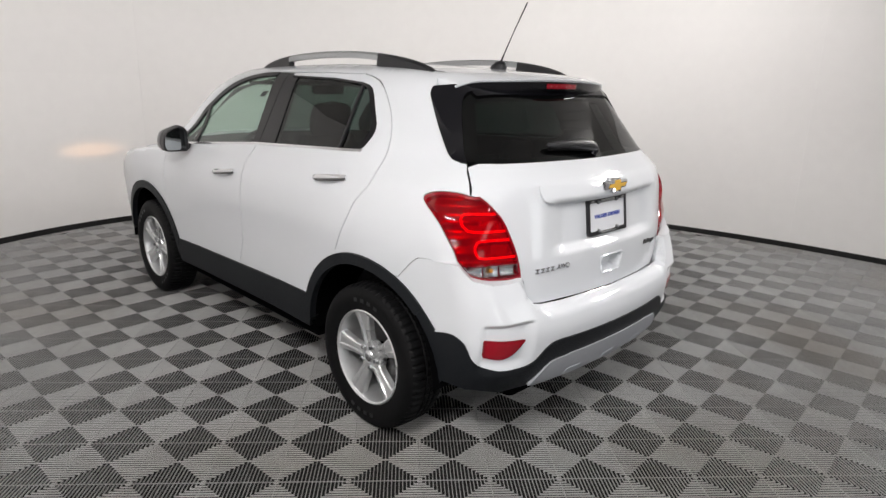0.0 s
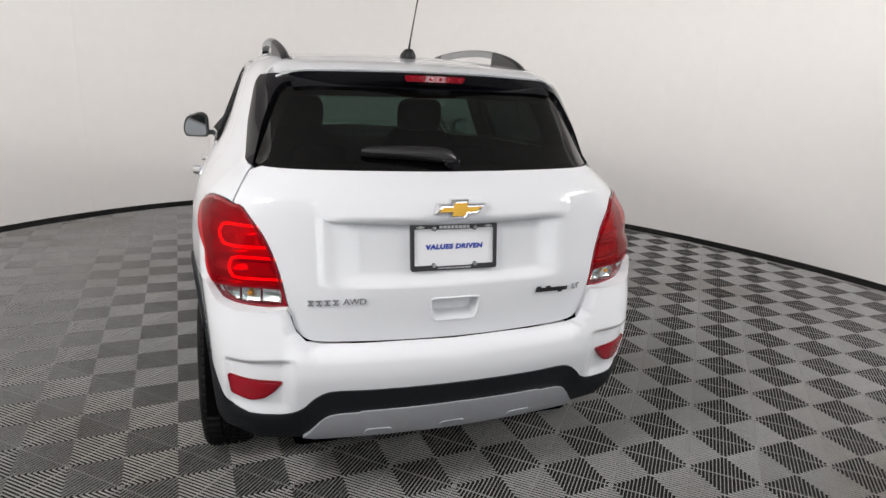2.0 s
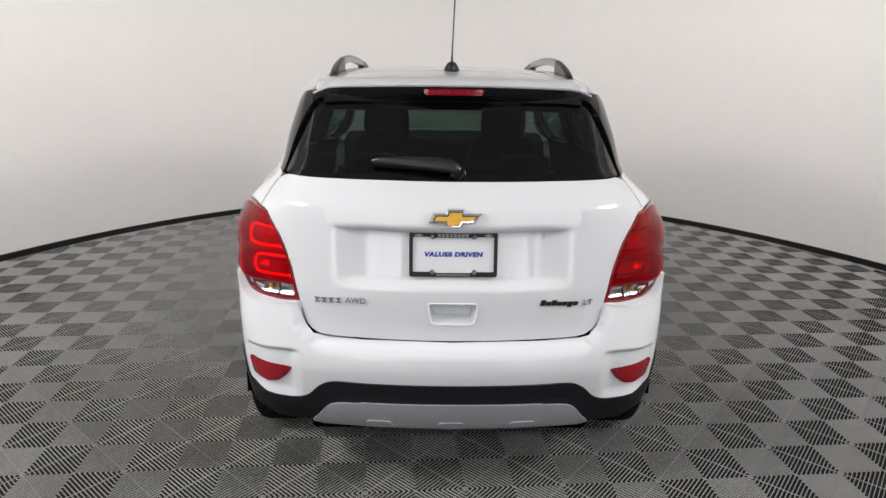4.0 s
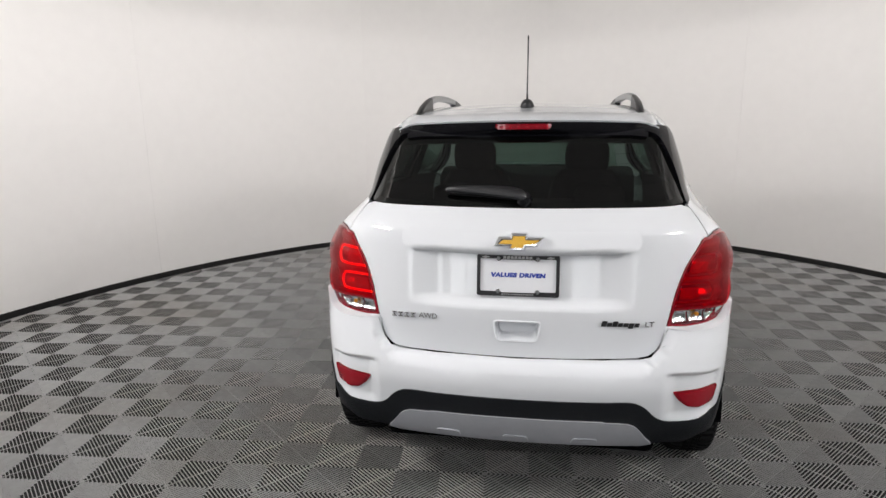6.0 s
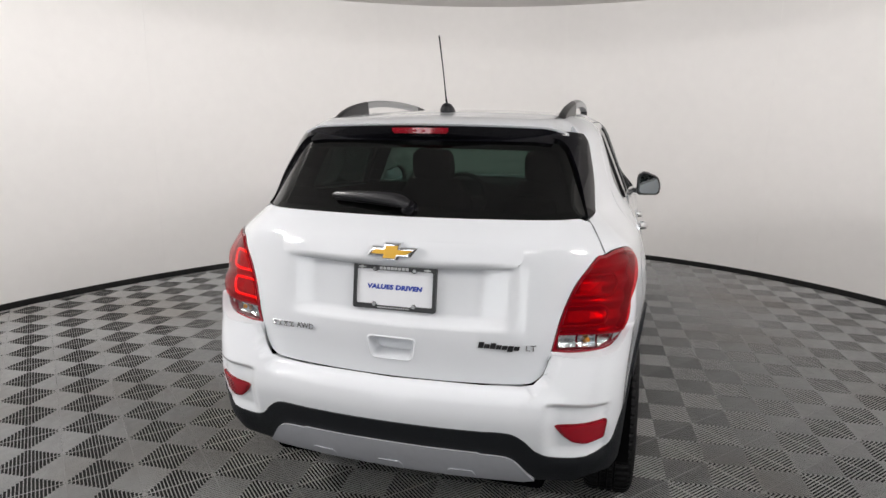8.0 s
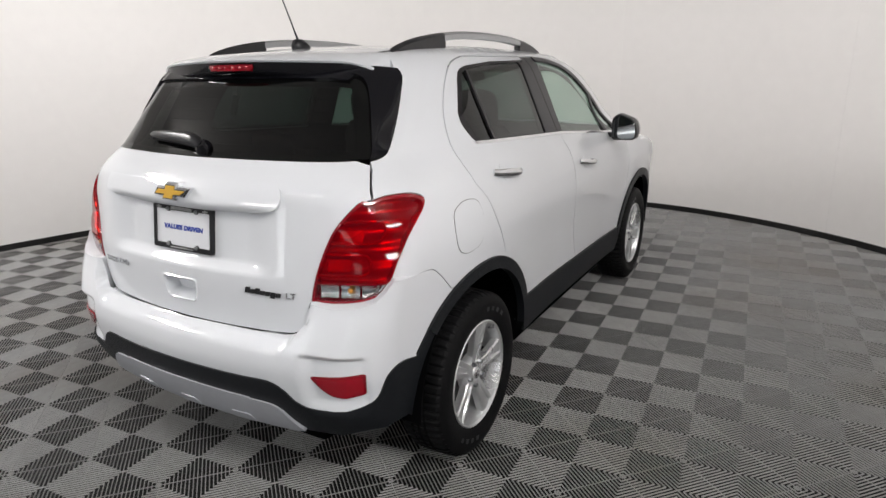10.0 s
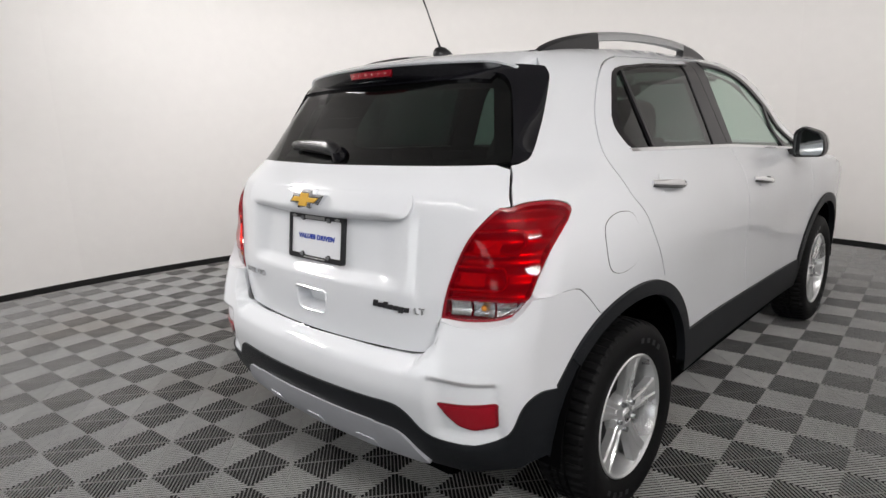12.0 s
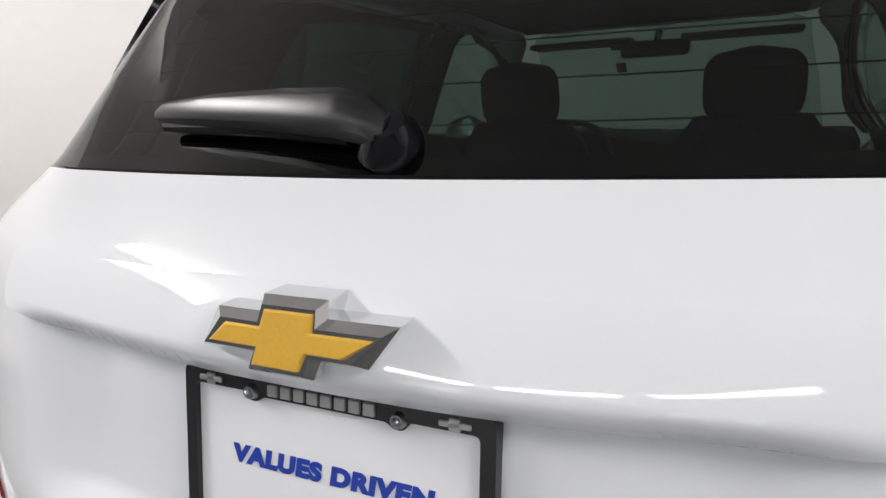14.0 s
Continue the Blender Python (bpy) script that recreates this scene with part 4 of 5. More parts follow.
    hi = dense([(0.905, 1.278), (1.83, 1.233), (2.79, 1.154)], 0.04)
    skin("belt_strip", "side", [lo + hi[::-1]], CHROME, car, "bright metal strip under the windows", s=s, off=0.004, depth=0.008, h=0.05)
    # cladding round the wheels and along the sill
    ring_a = arc(ARCH_Y, ARCH_Z, ARCH_OUT, arch_end - 2, 22, 40)
    ring_b = arc(ARCH_Y, ARCH_Z, ARCH_IN, 6, arch_end - 2, 40)
    skin("arch_cladding", "side", [ring_a + ring_b], CLAD, car, "black plastic wheel arch cladding", s=s, off=0.012, depth=0.035, h=0.03)
    ring_a = arc(FARCH_Y, ARCH_Z, ARCH_OUT, 160, 12, 40)
    ring_b = arc(FARCH_Y, ARCH_Z, ARCH_IN, 8, 175, 40)
    skin("arch_cladding", "side", [ring_a + ring_b], CLAD, car, "black plastic wheel arch cladding", s=s, off=0.012, depth=0.035, h=0.03)
    sill_loop = dense([(1.228, 0.540), (1.236, 0.532), (2.02, 0.514), (2.862, 0.495), (2.885, 0.40), (2.87, 0.335), (2.0, 0.345), (1.25, 0.350), (1.232, 0.40), (1.228, 0.53)], 0.04)
    skin("sill_cladding", "side", [sill_loop], CLAD, car, "black plastic sill cladding", s=s, off=0.010, depth=0.05, h=0.04)
    # fuel flap on the right side only
    if s > 0:
        flap = curve([(0.640, 1.088), (0.585, 1.060), (0.578, 0.995), (0.592, 0.925), (0.640, 0.900), (0.705, 0.905), (0.752, 0.930), (0.765, 1.02), (0.745, 1.075), (0.700, 1.090)], closed=True, step=0.02)
        skin("fuel_flap_gap", "side", [[(0.672 + (y - 0.672) * 1.022, 0.995 + (z - 0.995) * 1.022) for y, z in flap]], SATIN_BLACK, car, "dark joint round the fuel flap", s=s, off=0.0006, depth=0.004, h=0.03)
        skin("fuel_flap", "side", [flap], PAINT, car, "white painted fuel flap", s=s, off=0.0018, depth=0.004, h=0.02)
    # door handles with their cups
    for y0, y1, door in ((0.925, 1.170, rear_door), (1.985, 2.230, front_door)):
        zc = 1.143 if y0 < 1.5 else 1.046
        yc = (y0 + y1) / 2
        dz = -0.028 if y0 < 1.5 else -0.030
        base = [chart("side", [(y, zc + dz * (y - yc) / 0.25)], REAR_GATE, s)[0][0] for y in np.linspace(y0, y1, 13)]
        bm = bmesh.new()
        rings = []
        for i, p in enumerate(base):
            t = i / 12
            gap = 0.030 * math.sin(math.pi * min(max((t - 0.0), 0), 1)) ** 0.35 if 0 < i < 12 else 0.006
            w = 0.0135 + 0.003 * math.sin(math.pi * t)
            d = 0.009 if 0 < i < 12 else 0.004
            c = Vector(p) + Vector((s * gap, 0, 0))
            rings.append([c + Vector((s * d * a, 0, w * b)) for a, b in ((-0.8, -0.7), (-0.8, 0.7), (0.2, 1.0), (0.8, 0.6), (1.0, 0), (0.8, -0.6), (0.2, -1.0))])
        loft(bm, rings)
        handle = part("door_handle", bm, CHROME, door, "chrome door handle")
        cup = corners([(yc - 0.055, zc + 0.034 + dz * -0.2), (yc + 0.055, zc + 0.028), (yc + 0.05, zc - 0.036), (yc - 0.05, zc - 0.030)], 0.03, 0.015)
        skin("handle_cup", "side", [cup], PAINT, handle, "white dished cup behind the handle", s=s, off=lambda q, a=yc, b=zc: 0.0022 - 0.0 * q[:, 0], depth=0.003, h=0.02)

# roof, bonnet, windscreen, front end
roof_loop = dense([(0.545, 0.66), (0.545, 2.30)], 0.05) + dense([(0.53, 2.36), (0.40, 2.42), (0.0, 2.45)], 0.05)
roof_half = [(0, 0.672)] + dense([(0.30, 0.672), (0.545, 0.672)], 0.05) + roof_loop[1:]
roof = skin("roof", "top", [mirror_x(roof_half)], PAINT, car, "white painted roof", h=0.05, depth=0.02)
for s in (1, -1):
    groove = dense([(s * 0.500, 0.68), (s * 0.500, 2.30)], 0.05)
    skin("roof_groove", "top", [groove + [(s * 0.488, y) for _, y in reversed(groove)]], SATIN_BLACK, roof, "dark roof joint strip", off=0.001, depth=0.004, h=0.2)
hood = dense([(0, 3.20), (0.60, 3.14), (0.74, 3.20)], 0.05) + dense([(0.75, 3.6), (0.70, 3.85), (0.5, 3.95), (0, 4.02)], 0.05)
skin("bonnet", "top", [mirror_x(hood)], PAINT, car, "white painted bonnet", h=0.06, depth=0.02)
wind = dense([(0, 1.145), (0.60, 1.150), (0.66, 1.17)], 0.04) + dense([(0.60, 1.40), (0.53, 1.585), (0.45, 1.612), (0, 1.618)], 0.04)
windscreen = skin("windscreen", "front", [mirror_x(wind)], WINDSCREEN, car, "green tinted windscreen", off=-0.003, depth=0.004, h=0.05)
nose = dense([(0, 0.33), (0.70, 0.36), (0.80, 0.50)], 0.05) + dense([(0.80, 0.80), (0.72, 0.95), (0, 0.985)], 0.05)
front_bumper = skin("front_bumper", "front", [mirror_x(nose)], PAINT, car, "white painted front bumper", h=0.05, depth=0.03)
skin("grille", "front", [corners([(-0.42, 0.86), (0.42, 0.86), (0.36, 0.62), (-0.36, 0.62)], 0.04, 0.04)], GLOSS_BLACK, front_bumper, "black front grille", off=0.006, depth=0.02, h=0.06)
for s in (1, -1):
    lampf = corners([(s * 0.50, 0.93), (s * 0.735, 0.935), (s * 0.745, 0.80), (s * 0.52, 0.80)], 0.03, 0.04)
    skin("headlamp", "front", [lampf], LAMP_CHROME, front_bumper, "bright front headlamp", off=0.008, depth=0.02, h=0.05)

# tail lamps
LAMP = [(0.575, 0.126, 0.824), (0.628, 0.158, 0.819), (0.704, 0.188, 0.824), (0.774, 0.212, 0.843), (0.803, 0.222, 0.868), (0.819, 0.236, 0.900), (0.829, 0.257, 0.950), (0.841, 0.281, 0.994), (0.849, 0.316, 1.043), (0.854, 0.355, 1.082), (0.855, 0.393, 1.112), (0.853, 0.410, 1.131), (0.843, 0.401, 1.147), (0.816, 0.357, 1.1605), (0.770, 0.295, 1.160), (0.735, 0.256, 1.149)]
INNER = [(0.7055, 1.152), (0.6735, 1.110), (0.6345, 1.050), (0.5975, 0.950), (0.5715, 0.835)]
lamp_loop_r = curve([xyt(*p) for p in LAMP], step=0.012) + rts(curve(INNER, step=0.015))


def bulge(q):
    """Two stacked domes with a crease between them."""
    u, z = np.abs(q[:, 0]), q[:, 1]
    edge = ease(0.60, 0.70, u) * 0.6 + 0.4
    d1 = np.exp(-((z - 1.055) / 0.065) ** 2)
    d2 = np.exp(-((z - 0.935) / 0.052) ** 2)
    return 0.006 + 0.020 * np.maximum(d1, d2) * edge


def shrink(loop, k, c=None):
    c = np.array(loop).mean(0) if c is None else c
    return [tuple(c + (np.array(p) - c) * k) for p in loop]


def clip_z(loop, z0, above):
    """The part of an outline above or below a height."""
    out = []
    n = len(loop)
    for i in range(n):
        a, b = loop[i], loop[(i + 1) % n]
        ia, ib = (a[1] > z0) == above, (b[1] > z0) == above
        if ia:
            out.append(a)
        if ia != ib:
            t = (z0 - a[1]) / (b[1] - a[1])
            out.append((a[0] + t * (b[0] - a[0]), z0))
    return dense(out + [out[0]], 0.012)[:-1]


for s in (1, -1):
    tail = skin("tail_lamp", "turn", [flip(lamp_loop_r, s)], DEEP_RED, car, "red tail lamp cluster with a clear lower cell", off=-0.030, depth=0.004, h=0.025)
    rim_in = shrink(lamp_loop_r, 0.94)
    skin("lamp_bezel", "turn", [flip(lamp_loop_r, s), flip(rim_in, s)], DEEP_RED, tail, "deep red bezel", off=lambda q: 0.004 + 0.3 * (bulge(q) - 0.006), depth=0.034, h=0.02)
    upper = clip_z(rim_in, 0.893, True)
    lower = clip_z(rim_in, 0.888, False)
    skin("red_lens", "turn", [flip(upper, s)], RED_LENS, tail, "glossy red lens with two domes", off=bulge, depth=0.004, h=0.014)
    skin("clear_lens", "turn", [flip(lower, s)], CLEAR_LENS, tail, "clear reversing lens", off=bulge, depth=0.004, h=0.014)
    skin("reflector_bowl", "turn", [flip(upper, s)], LAMP_BOWL, tail, "inner bowl", off=lambda q: -0.026 + 0.012 * np.cos((q[:, 1] - 0.995) * 52) ** 2, depth=0.002, h=0.014)
    skin("divider", "turn", [flip(clip_z(clip_z(rim_in, 0.886, True), 0.895, False), s)], DEEP_RED, tail, off=0.006, depth=0.03, h=0.02)
    lw = np.array(lower)
    u0, u1 = lw[:, 0].min(), lw[:, 0].max()
    cuts = np.linspace(u0 + 0.01, u1 - 0.01, 4)
    for i, mt in enumerate((LAMP_CHROME, LAMP_CHROME, LAMP_CHROME)):
        a, b = cuts[i], cuts[i + 1] - 0.006
        cell = corners([(a, 0.836), (b, 0.836), (b, 0.884), (a, 0.884)], 0.006, 0.012)
        skin("reflector_cell", "turn", [flip(cell, s)], mt, tail, "faceted bright reflector cell", off=lambda q, c=(a + b) / 2: -0.024 + 0.016 * np.clip(((np.abs(q[:, 0]) - c) / 0.05) ** 2 + ((q[:, 1] - 0.862) / 0.03) ** 2, 0, 1), depth=0.004, h=0.010)
    p = chart("turn", [(s * (cuts[1] + 0.03), 0.862)], REAR_GATE, s)[0][0]
    bm = bmesh.new()
    bmesh.ops.create_icosphere(bm, subdivisions=2, radius=0.009, matrix=pose(p[0] * 0.985, p[1] + 0.008, p[2]))
    part("bulb", bm, AMBER, tail, "amber bulb")
    # two light guides shaped like brackets
    for zc, hh, ua, ub in ((1.052, 0.034, 0.640, 0.775), (0.948, 0.034, 0.595, 0.750)):
        run = [(ua, zc + hh), (ub - 0.03, zc + hh), (ub - 0.008, zc + hh - 0.010), (ub, zc), (ub - 0.008, zc - hh + 0.010), (ub - 0.03, zc - hh), (ua - 0.012, zc - hh)]
        run = curve(run, step=0.02)
        P3 = []
        for u, z in run:
            q = chart("rear", [(s * u, z)], REAR_GATE, s)[0][0]
            P3.append((q[0], q[1] + 0.006, q[2]))
        bm = bmesh.new()
        tube(bm, P3, 0.0055, 8)
        part("light_guide", bm, LED_RED if s < 0 else RED_PLASTIC, tail, "bracket-shaped red light guide")
    # square reflex field
    for zc, ua in ((1.040, 0.66), (0.945, 0.625)):
        fld = corners([(s * ua, zc + 0.022), (s * (ua + 0.07), zc + 0.022), (s * (ua + 0.065), zc - 0.018), (s * (ua - 0.008), zc - 0.018)], 0.006, 0.012)
        skin("reflex_field", "rear", [fld], REFLEX, tail, "ribbed reflex field behind the red lens", off=-0.006, depth=0.003, h=0.02)

# outside mirrors: housing, cap, glass, arm
SHELL = [(0.862, 1.102), (1.012, 1.106), (1.022, 1.165), (1.000, 1.232), (0.905, 1.266), (0.866, 1.240)]
MIR_X, MIR_Z = 0.940, 1.178
SHELL = [(x, z + 0.012) for x, z in SHELL]


def mirror_ring(s, y, k, points=SHELL, r=0.03, lean=0.0):
    return [(s * (MIR_X + (x - MIR_X) * k), y - lean * (x - 0.86), MIR_Z + (z - MIR_Z) * k) for x, z in corners(points, r, 0.015)]


for s in (1, -1):
    bm = bmesh.new()
    loft(bm, [mirror_ring(s, y, k) for y, k in ((2.635, 0.90), (2.590, 0.90), (2.583, 0.94), (2.586, 0.985), (2.60, 1.0), (2.64, 1.0), (2.70, 0.90), (2.74, 0.70), (2.76, 0.38))])
    mirror = part("door_mirror", bm, SATIN_BLACK, car, "black door mirror")
    bm = bmesh.new()
    loft(bm, [mirror_ring(s, 2.634, 0.885), mirror_ring(s, 2.619, 0.885, lean=0.21), mirror_ring(s, 2.6185, 0.87, lean=0.21)])
    part("mirror_glass", bm, MIRROR, mirror, "mirror glass", smooth=False)
    bm = bmesh.new()
    loft(bm, [[(s * x, y, z) for x, y, z in r] for r in ([(0.795, 2.62, 1.135), (0.795, 2.76, 1.130), (0.795, 2.76, 1.165), (0.795, 2.62, 1.170)], [(0.84, 2.62, 1.128), (0.84, 2.73, 1.122), (0.84, 2.73, 1.152), (0.84, 2.62, 1.158)], [(0.89, 2.62, 1.125), (0.89, 2.70, 1.120), (0.89, 2.70, 1.150), (0.89, 2.62, 1.156)])])
    part("mirror_arm", bm, SATIN_BLACK, mirror, "black mirror arm")
    bm = bmesh.new()
    loft(bm, [mirror_ring(s, y, k) for y, k in ((2.630, 1.018), (2.66, 1.0), (2.705, 0.91), (2.745, 0.71), (2.766, 0.36))])
    part("mirror_cap", bm, GLOSS_BLACK, mirror, "gloss black mirror cap")
    skin("mirror_sail", "side", [dense([(2.775, 1.150), (2.775, 1.19), (2.72, 1.268), (2.86, 1.150), (2.775, 1.1505)], 0.04)], SATIN_BLACK, mirror, "black corner trim", s=s, off=0.002, depth=0.01, h=0.05)

# roof rails
for s in (1, -1):
    rail = None
    spans = ((0.725, 1.10, SATIN_BLACK, "black rail foot"), (1.095, 1.90, RAIL_SILVER, "satin silver rail bar"), (1.895, 2.235, SATIN_BLACK, "black rail foot"))
    for a, b, mt, lab in spans:
        bm = bmesh.new()
        rings = []
        for y in np.linspace(a, b, 15):
            zr = roof_z(y, 0.50)
            t = (y - 0.725) / (2.235 - 0.725)
            h = 0.067 * (1 - abs(2 * t - 1) ** 2.6) ** 0.7
            xo = s * (0.508 + 0.022 * math.sin(math.pi * t))
            top_z = zr + h
            foot = mt is SATIN_BLACK
            low = zr - 0.004 if foot else top_z - 0.034
            w = 0.017
            rings.append([(xo - s * w, y, low), (xo - s * w * 0.9, y, top_z - 0.008), (xo - s * w * 0.3, y, top_z), (xo + s * w * 0.4, y, top_z - 0.002), (xo + s * w, y, top_z - 0.012), (xo + s * w * 1.05, y, low)])
        loft(bm, rings)
        if rail is None:
            rail = part("roof_rail", bm, mt, car, "black and silver roof rail", sharp=35)
        else:
            part("rail_bar" if mt is RAIL_SILVER else "rail_foot", bm, mt, rail, lab, sharp=35)

# aerial
bm = bmesh.new()
zr = roof_z(0.80, 0.0)
rings = []
for z, k in ((-0.004, 1.0), (0.010, 0.97), (0.022, 0.80), (0.034, 0.52), (0.037, 0.3)):
    rings.append([(0.033 * k * math.cos(a), 0.80 - 0.02 * z / 0.037 * 0 + 0.050 * k * math.sin(a) - 0.4 * z, zr + z) for a in [2 * math.pi * i / 20 for i in range(20)]])
loft(bm, rings)
aerial = part("aerial", bm, SATIN_BLACK, car, "black roof aerial with a thin rod")
bm = bmesh.new()
tube(bm, [(0, 0.785, zr + 0.030), (0, 0.765, zr + 0.07), (0.003, 0.715, zr + 0.17), (0.006, 0.640, zr + 0.305)], [0.0055, 0.0032, 0.0026, 0.0034], 8)
part("aerial_rod", bm, SATIN_BLACK, aerial, "thin black rod")

# wheels
def build_wheel():
    w = new("wheel")
    bm = bmesh.new()
    prof = [(0.218, 0.085), (0.228, 0.093), (0.236, 0.096), (0.262, 0.104), (0.290, 0.107), (0.312, 0.103), (0.330, 0.093), (0.340, 0.082), (0.3435, 0.068), (0.345, 0.052), (0.345, 0.034), (0.338, 0.031), (0.338, 0.026), (0.346, 0.022), (0.346, 0.004), (0.339, 0.001), (0.339, -0.004), (0.346, -0.007), (0.346, -0.024), (0.338, -0.028), (0.338, -0.033), (0.345, -0.036), (0.345, -0.056), (0.342, -0.072), (0.330, -0.090), (0.290, -0.104), (0.236, -0.094), (0.218, -0.085)]
    shoulder = {7, 8, 9, 10, 21, 22, 23, 24}
    mid = {13, 14, 17, 18}

    def bite(i, k):
        if k in shoulder and i % 4 == 0:
            return -0.008
        if k in mid and (i + 2) % 4 == 0:
            return -0.005
        return 0.0
    lathe(bm, prof, 240, None, bite)
    part("tyre", bm, RUBBER, w, "black all-season tyre with block tread", sharp=22)
    for a0 in (60, 70, 80, 90, 240, 250, 260, 270):
        bm = bmesh.new()
        add_box(bm, -0.001, 0.0022, -0.009, 0.009, -0.012, 0.012, 0, 1, pose(0.1045, 0, 0, a0, 0, 0) @ pose(0, 0.276, 0))
        part("sidewall_bar", bm, SATIN_BLACK, w, "raised sidewall lettering as a plain bar", smooth=False)
    bm = bmesh.new()
    lathe(bm, [(0.222, 0.082), (0.226, 0.092), (0.221, 0.096), (0.212, 0.090), (0.207, 0.070), (0.200, 0.030), (0.196, -0.040), (0.204, -0.080)], 72)
    rim = part("rim", bm, ALLOY, w, "silver five-spoke alloy wheel")
    for k in range(5):
        R = pose(0, 0, 0, 72 * k + 18, 0, 0)
        bm = bmesh.new()
        rings = []
        for r, hw, xo, ridge in ((0.028, 0.030, 0.066, 0.004), (0.060, 0.027, 0.071, 0.010), (0.100, 0.029, 0.076, 0.012), (0.145, 0.035, 0.080, 0.010), (0.185, 0.043, 0.084, 0.006), (0.212, 0.052, 0.086, 0.002)):
            ring = []
            for t, x in ((-1.0, xo - 0.034), (-1.0, xo - 0.006), (-0.86, xo), (-0.38, xo + ridge * 0.25), (-0.26, xo - ridge * 0.7), (0.26, xo - ridge * 0.7), (0.38, xo + ridge * 0.25), (0.86, xo), (1.0, xo - 0.006), (1.0, xo - 0.034)):
                ring.append(R @ Vector((x, r, hw * t)))
            rings.append(ring)
        loft(bm, rings)
        part("spoke", bm, ALLOY, rim, sharp=25)
    bm = bmesh.new()
    lathe(bm, [(0.0, 0.082), (0.020, 0.081), (0.026, 0.078), (0.030, 0.070), (0.034, 0.074), (0.072, 0.068), (0.078, 0.055), (0.078, 0.03)], 40)
    part("hub", bm, ALLOY, rim, "silver wheel hub")
    bm = bmesh.new()
    lathe(bm, [(0.0, 0.0855), (0.018, 0.0845), (0.024, 0.081), (0.025, 0.074)], 32)
    part("hub_cap", bm, CHROME, rim, "round centre cap")
    for k in range(5):
        a = radians(72 * k + 54)
        bm = bmesh.new()
        bmesh.ops.create_cone(bm, cap_ends=True, segments=6, radius1=0.0105, radius2=0.009, depth=0.03, matrix=pose(0.070, 0.0525 * math.cos(a), 0.0525 * math.sin(a), 0, 90, 0))
        part("wheel_nut", bm, STEEL, rim)
    bm = bmesh.new()
    lathe(bm, [(0.05, -0.010), (0.155, -0.010), (0.155, -0.022), (0.05, -0.022)], 40)
    part("brake_disc", bm, DARK_METAL, w, "dark steel brake disc")
    bm = bmesh.new()
    lathe(bm, [(0.0, -0.045), (0.204, -0.045)], 40)
    part("back_plate", bm, UNDER, w, "dark back plate")
    bm = bmesh.new()
    add_box(bm, -0.035, 0.035, 0.09, 0.15, -0.09, 0.05, 0.015, 2)
    part("brake_caliper", bm, DARK_METAL, w, "dark brake caliper")
    return w


wheel = build_wheel()
wheel.parent = car
tagged(wheel, "black tyre on a silver five-spoke alloy wheel")
wheel.matrix_basis = pose(0.780, AXLE, WHEEL_R, -10)
for x, y, rz, spin in ((0.775, FRONT_AXLE, 0, 40), (-0.780, AXLE, 180, 12), (-0.775, FRONT_AXLE, 180, 55)):
    copy_thing(wheel, pose(x, y, WHEEL_R, 0, 0, rz) @ pose(0, 0, 0, spin, 0, 0))

# wheel wells, underside
for s in (1, -1):
    for yc in (ARCH_Y, FARCH_Y):
        bm = bmesh.new()
        rows = []
        for x in (0.50, 0.855):
            rows.append([bm.verts.new((s * x, yc + 0.452 * math.cos(radians(a)), ARCH_Z + 0.452 * math.sin(radians(a)))) for a in range(0, 181, 10)])
        for i in range(len(rows[0]) - 1):
            bm.faces.new((rows[0][i], rows[0][i + 1], rows[1][i + 1], rows[1][i]))
        bm.faces.new(rows[0])
        part("wheel_liner", bm, UNDER, car, "black wheel arch liner")
bm = bmesh.new()
add_box(bm, -0.56, 0.56, 0.16, 4.05, 0.26, 0.40, 0.03)
add_box(bm, -0.80, 0.80, 1.27, 2.84, 0.26, 0.38, 0.02)
part("underbody", bm, UNDER, car, "black underside of the car")

# cabin
for s in (1, -1):
    trim_loop = dense([(0.44, 0.90), (0.43, 1.0), (0.47, 1.20), (0.66, 1.56), (1.0, 1.60), (2.0, 1.602), (2.40, 1.52), (2.84, 1.17), (2.86, 0.90), (0.44, 0.9001)], 0.05)
    hole_r = curve([(1.66, 1.240), (0.93, 1.283), (0.89, 1.345), (0.89, 1.39), (0.97, 1.52), (1.02, 1.550), (1.30, 1.572), (1.66, 1.580)], step=0.05)
    hole_f = curve([(1.87, 1.232), (1.87, 1.578), (2.05, 1.570), (2.24, 1.535), (2.42, 1.47), (2.56, 1.385), (2.66, 1.30), (2.74, 1.170), (2.5, 1.183)], step=0.05)
    skin("door_lining", "side", [trim_loop, hole_r, hole_f], TRIM_IN, car, "dark door and pillar lining", s=s, off=-0.035, depth=0.004, h=0.06)
skin("headliner", "top", [mirror_x([(0, 0.62)] + dense([(0.50, 0.62), (0.50, 2.30), (0.0, 2.36)], 0.06))], HEADLINER, car, "grey cloth headliner", off=-0.035, depth=0.004, h=0.08)
skin("tailgate_lining", "rear", [mirror_x(dense([(0, 0.66), (0.54, 0.70), (0.66, 1.10), (0.64, 1.262), (0, 1.262)], 0.05))], TRIM_IN, car, "dark tailgate lining", off=-0.085, depth=0.004, h=0.06)


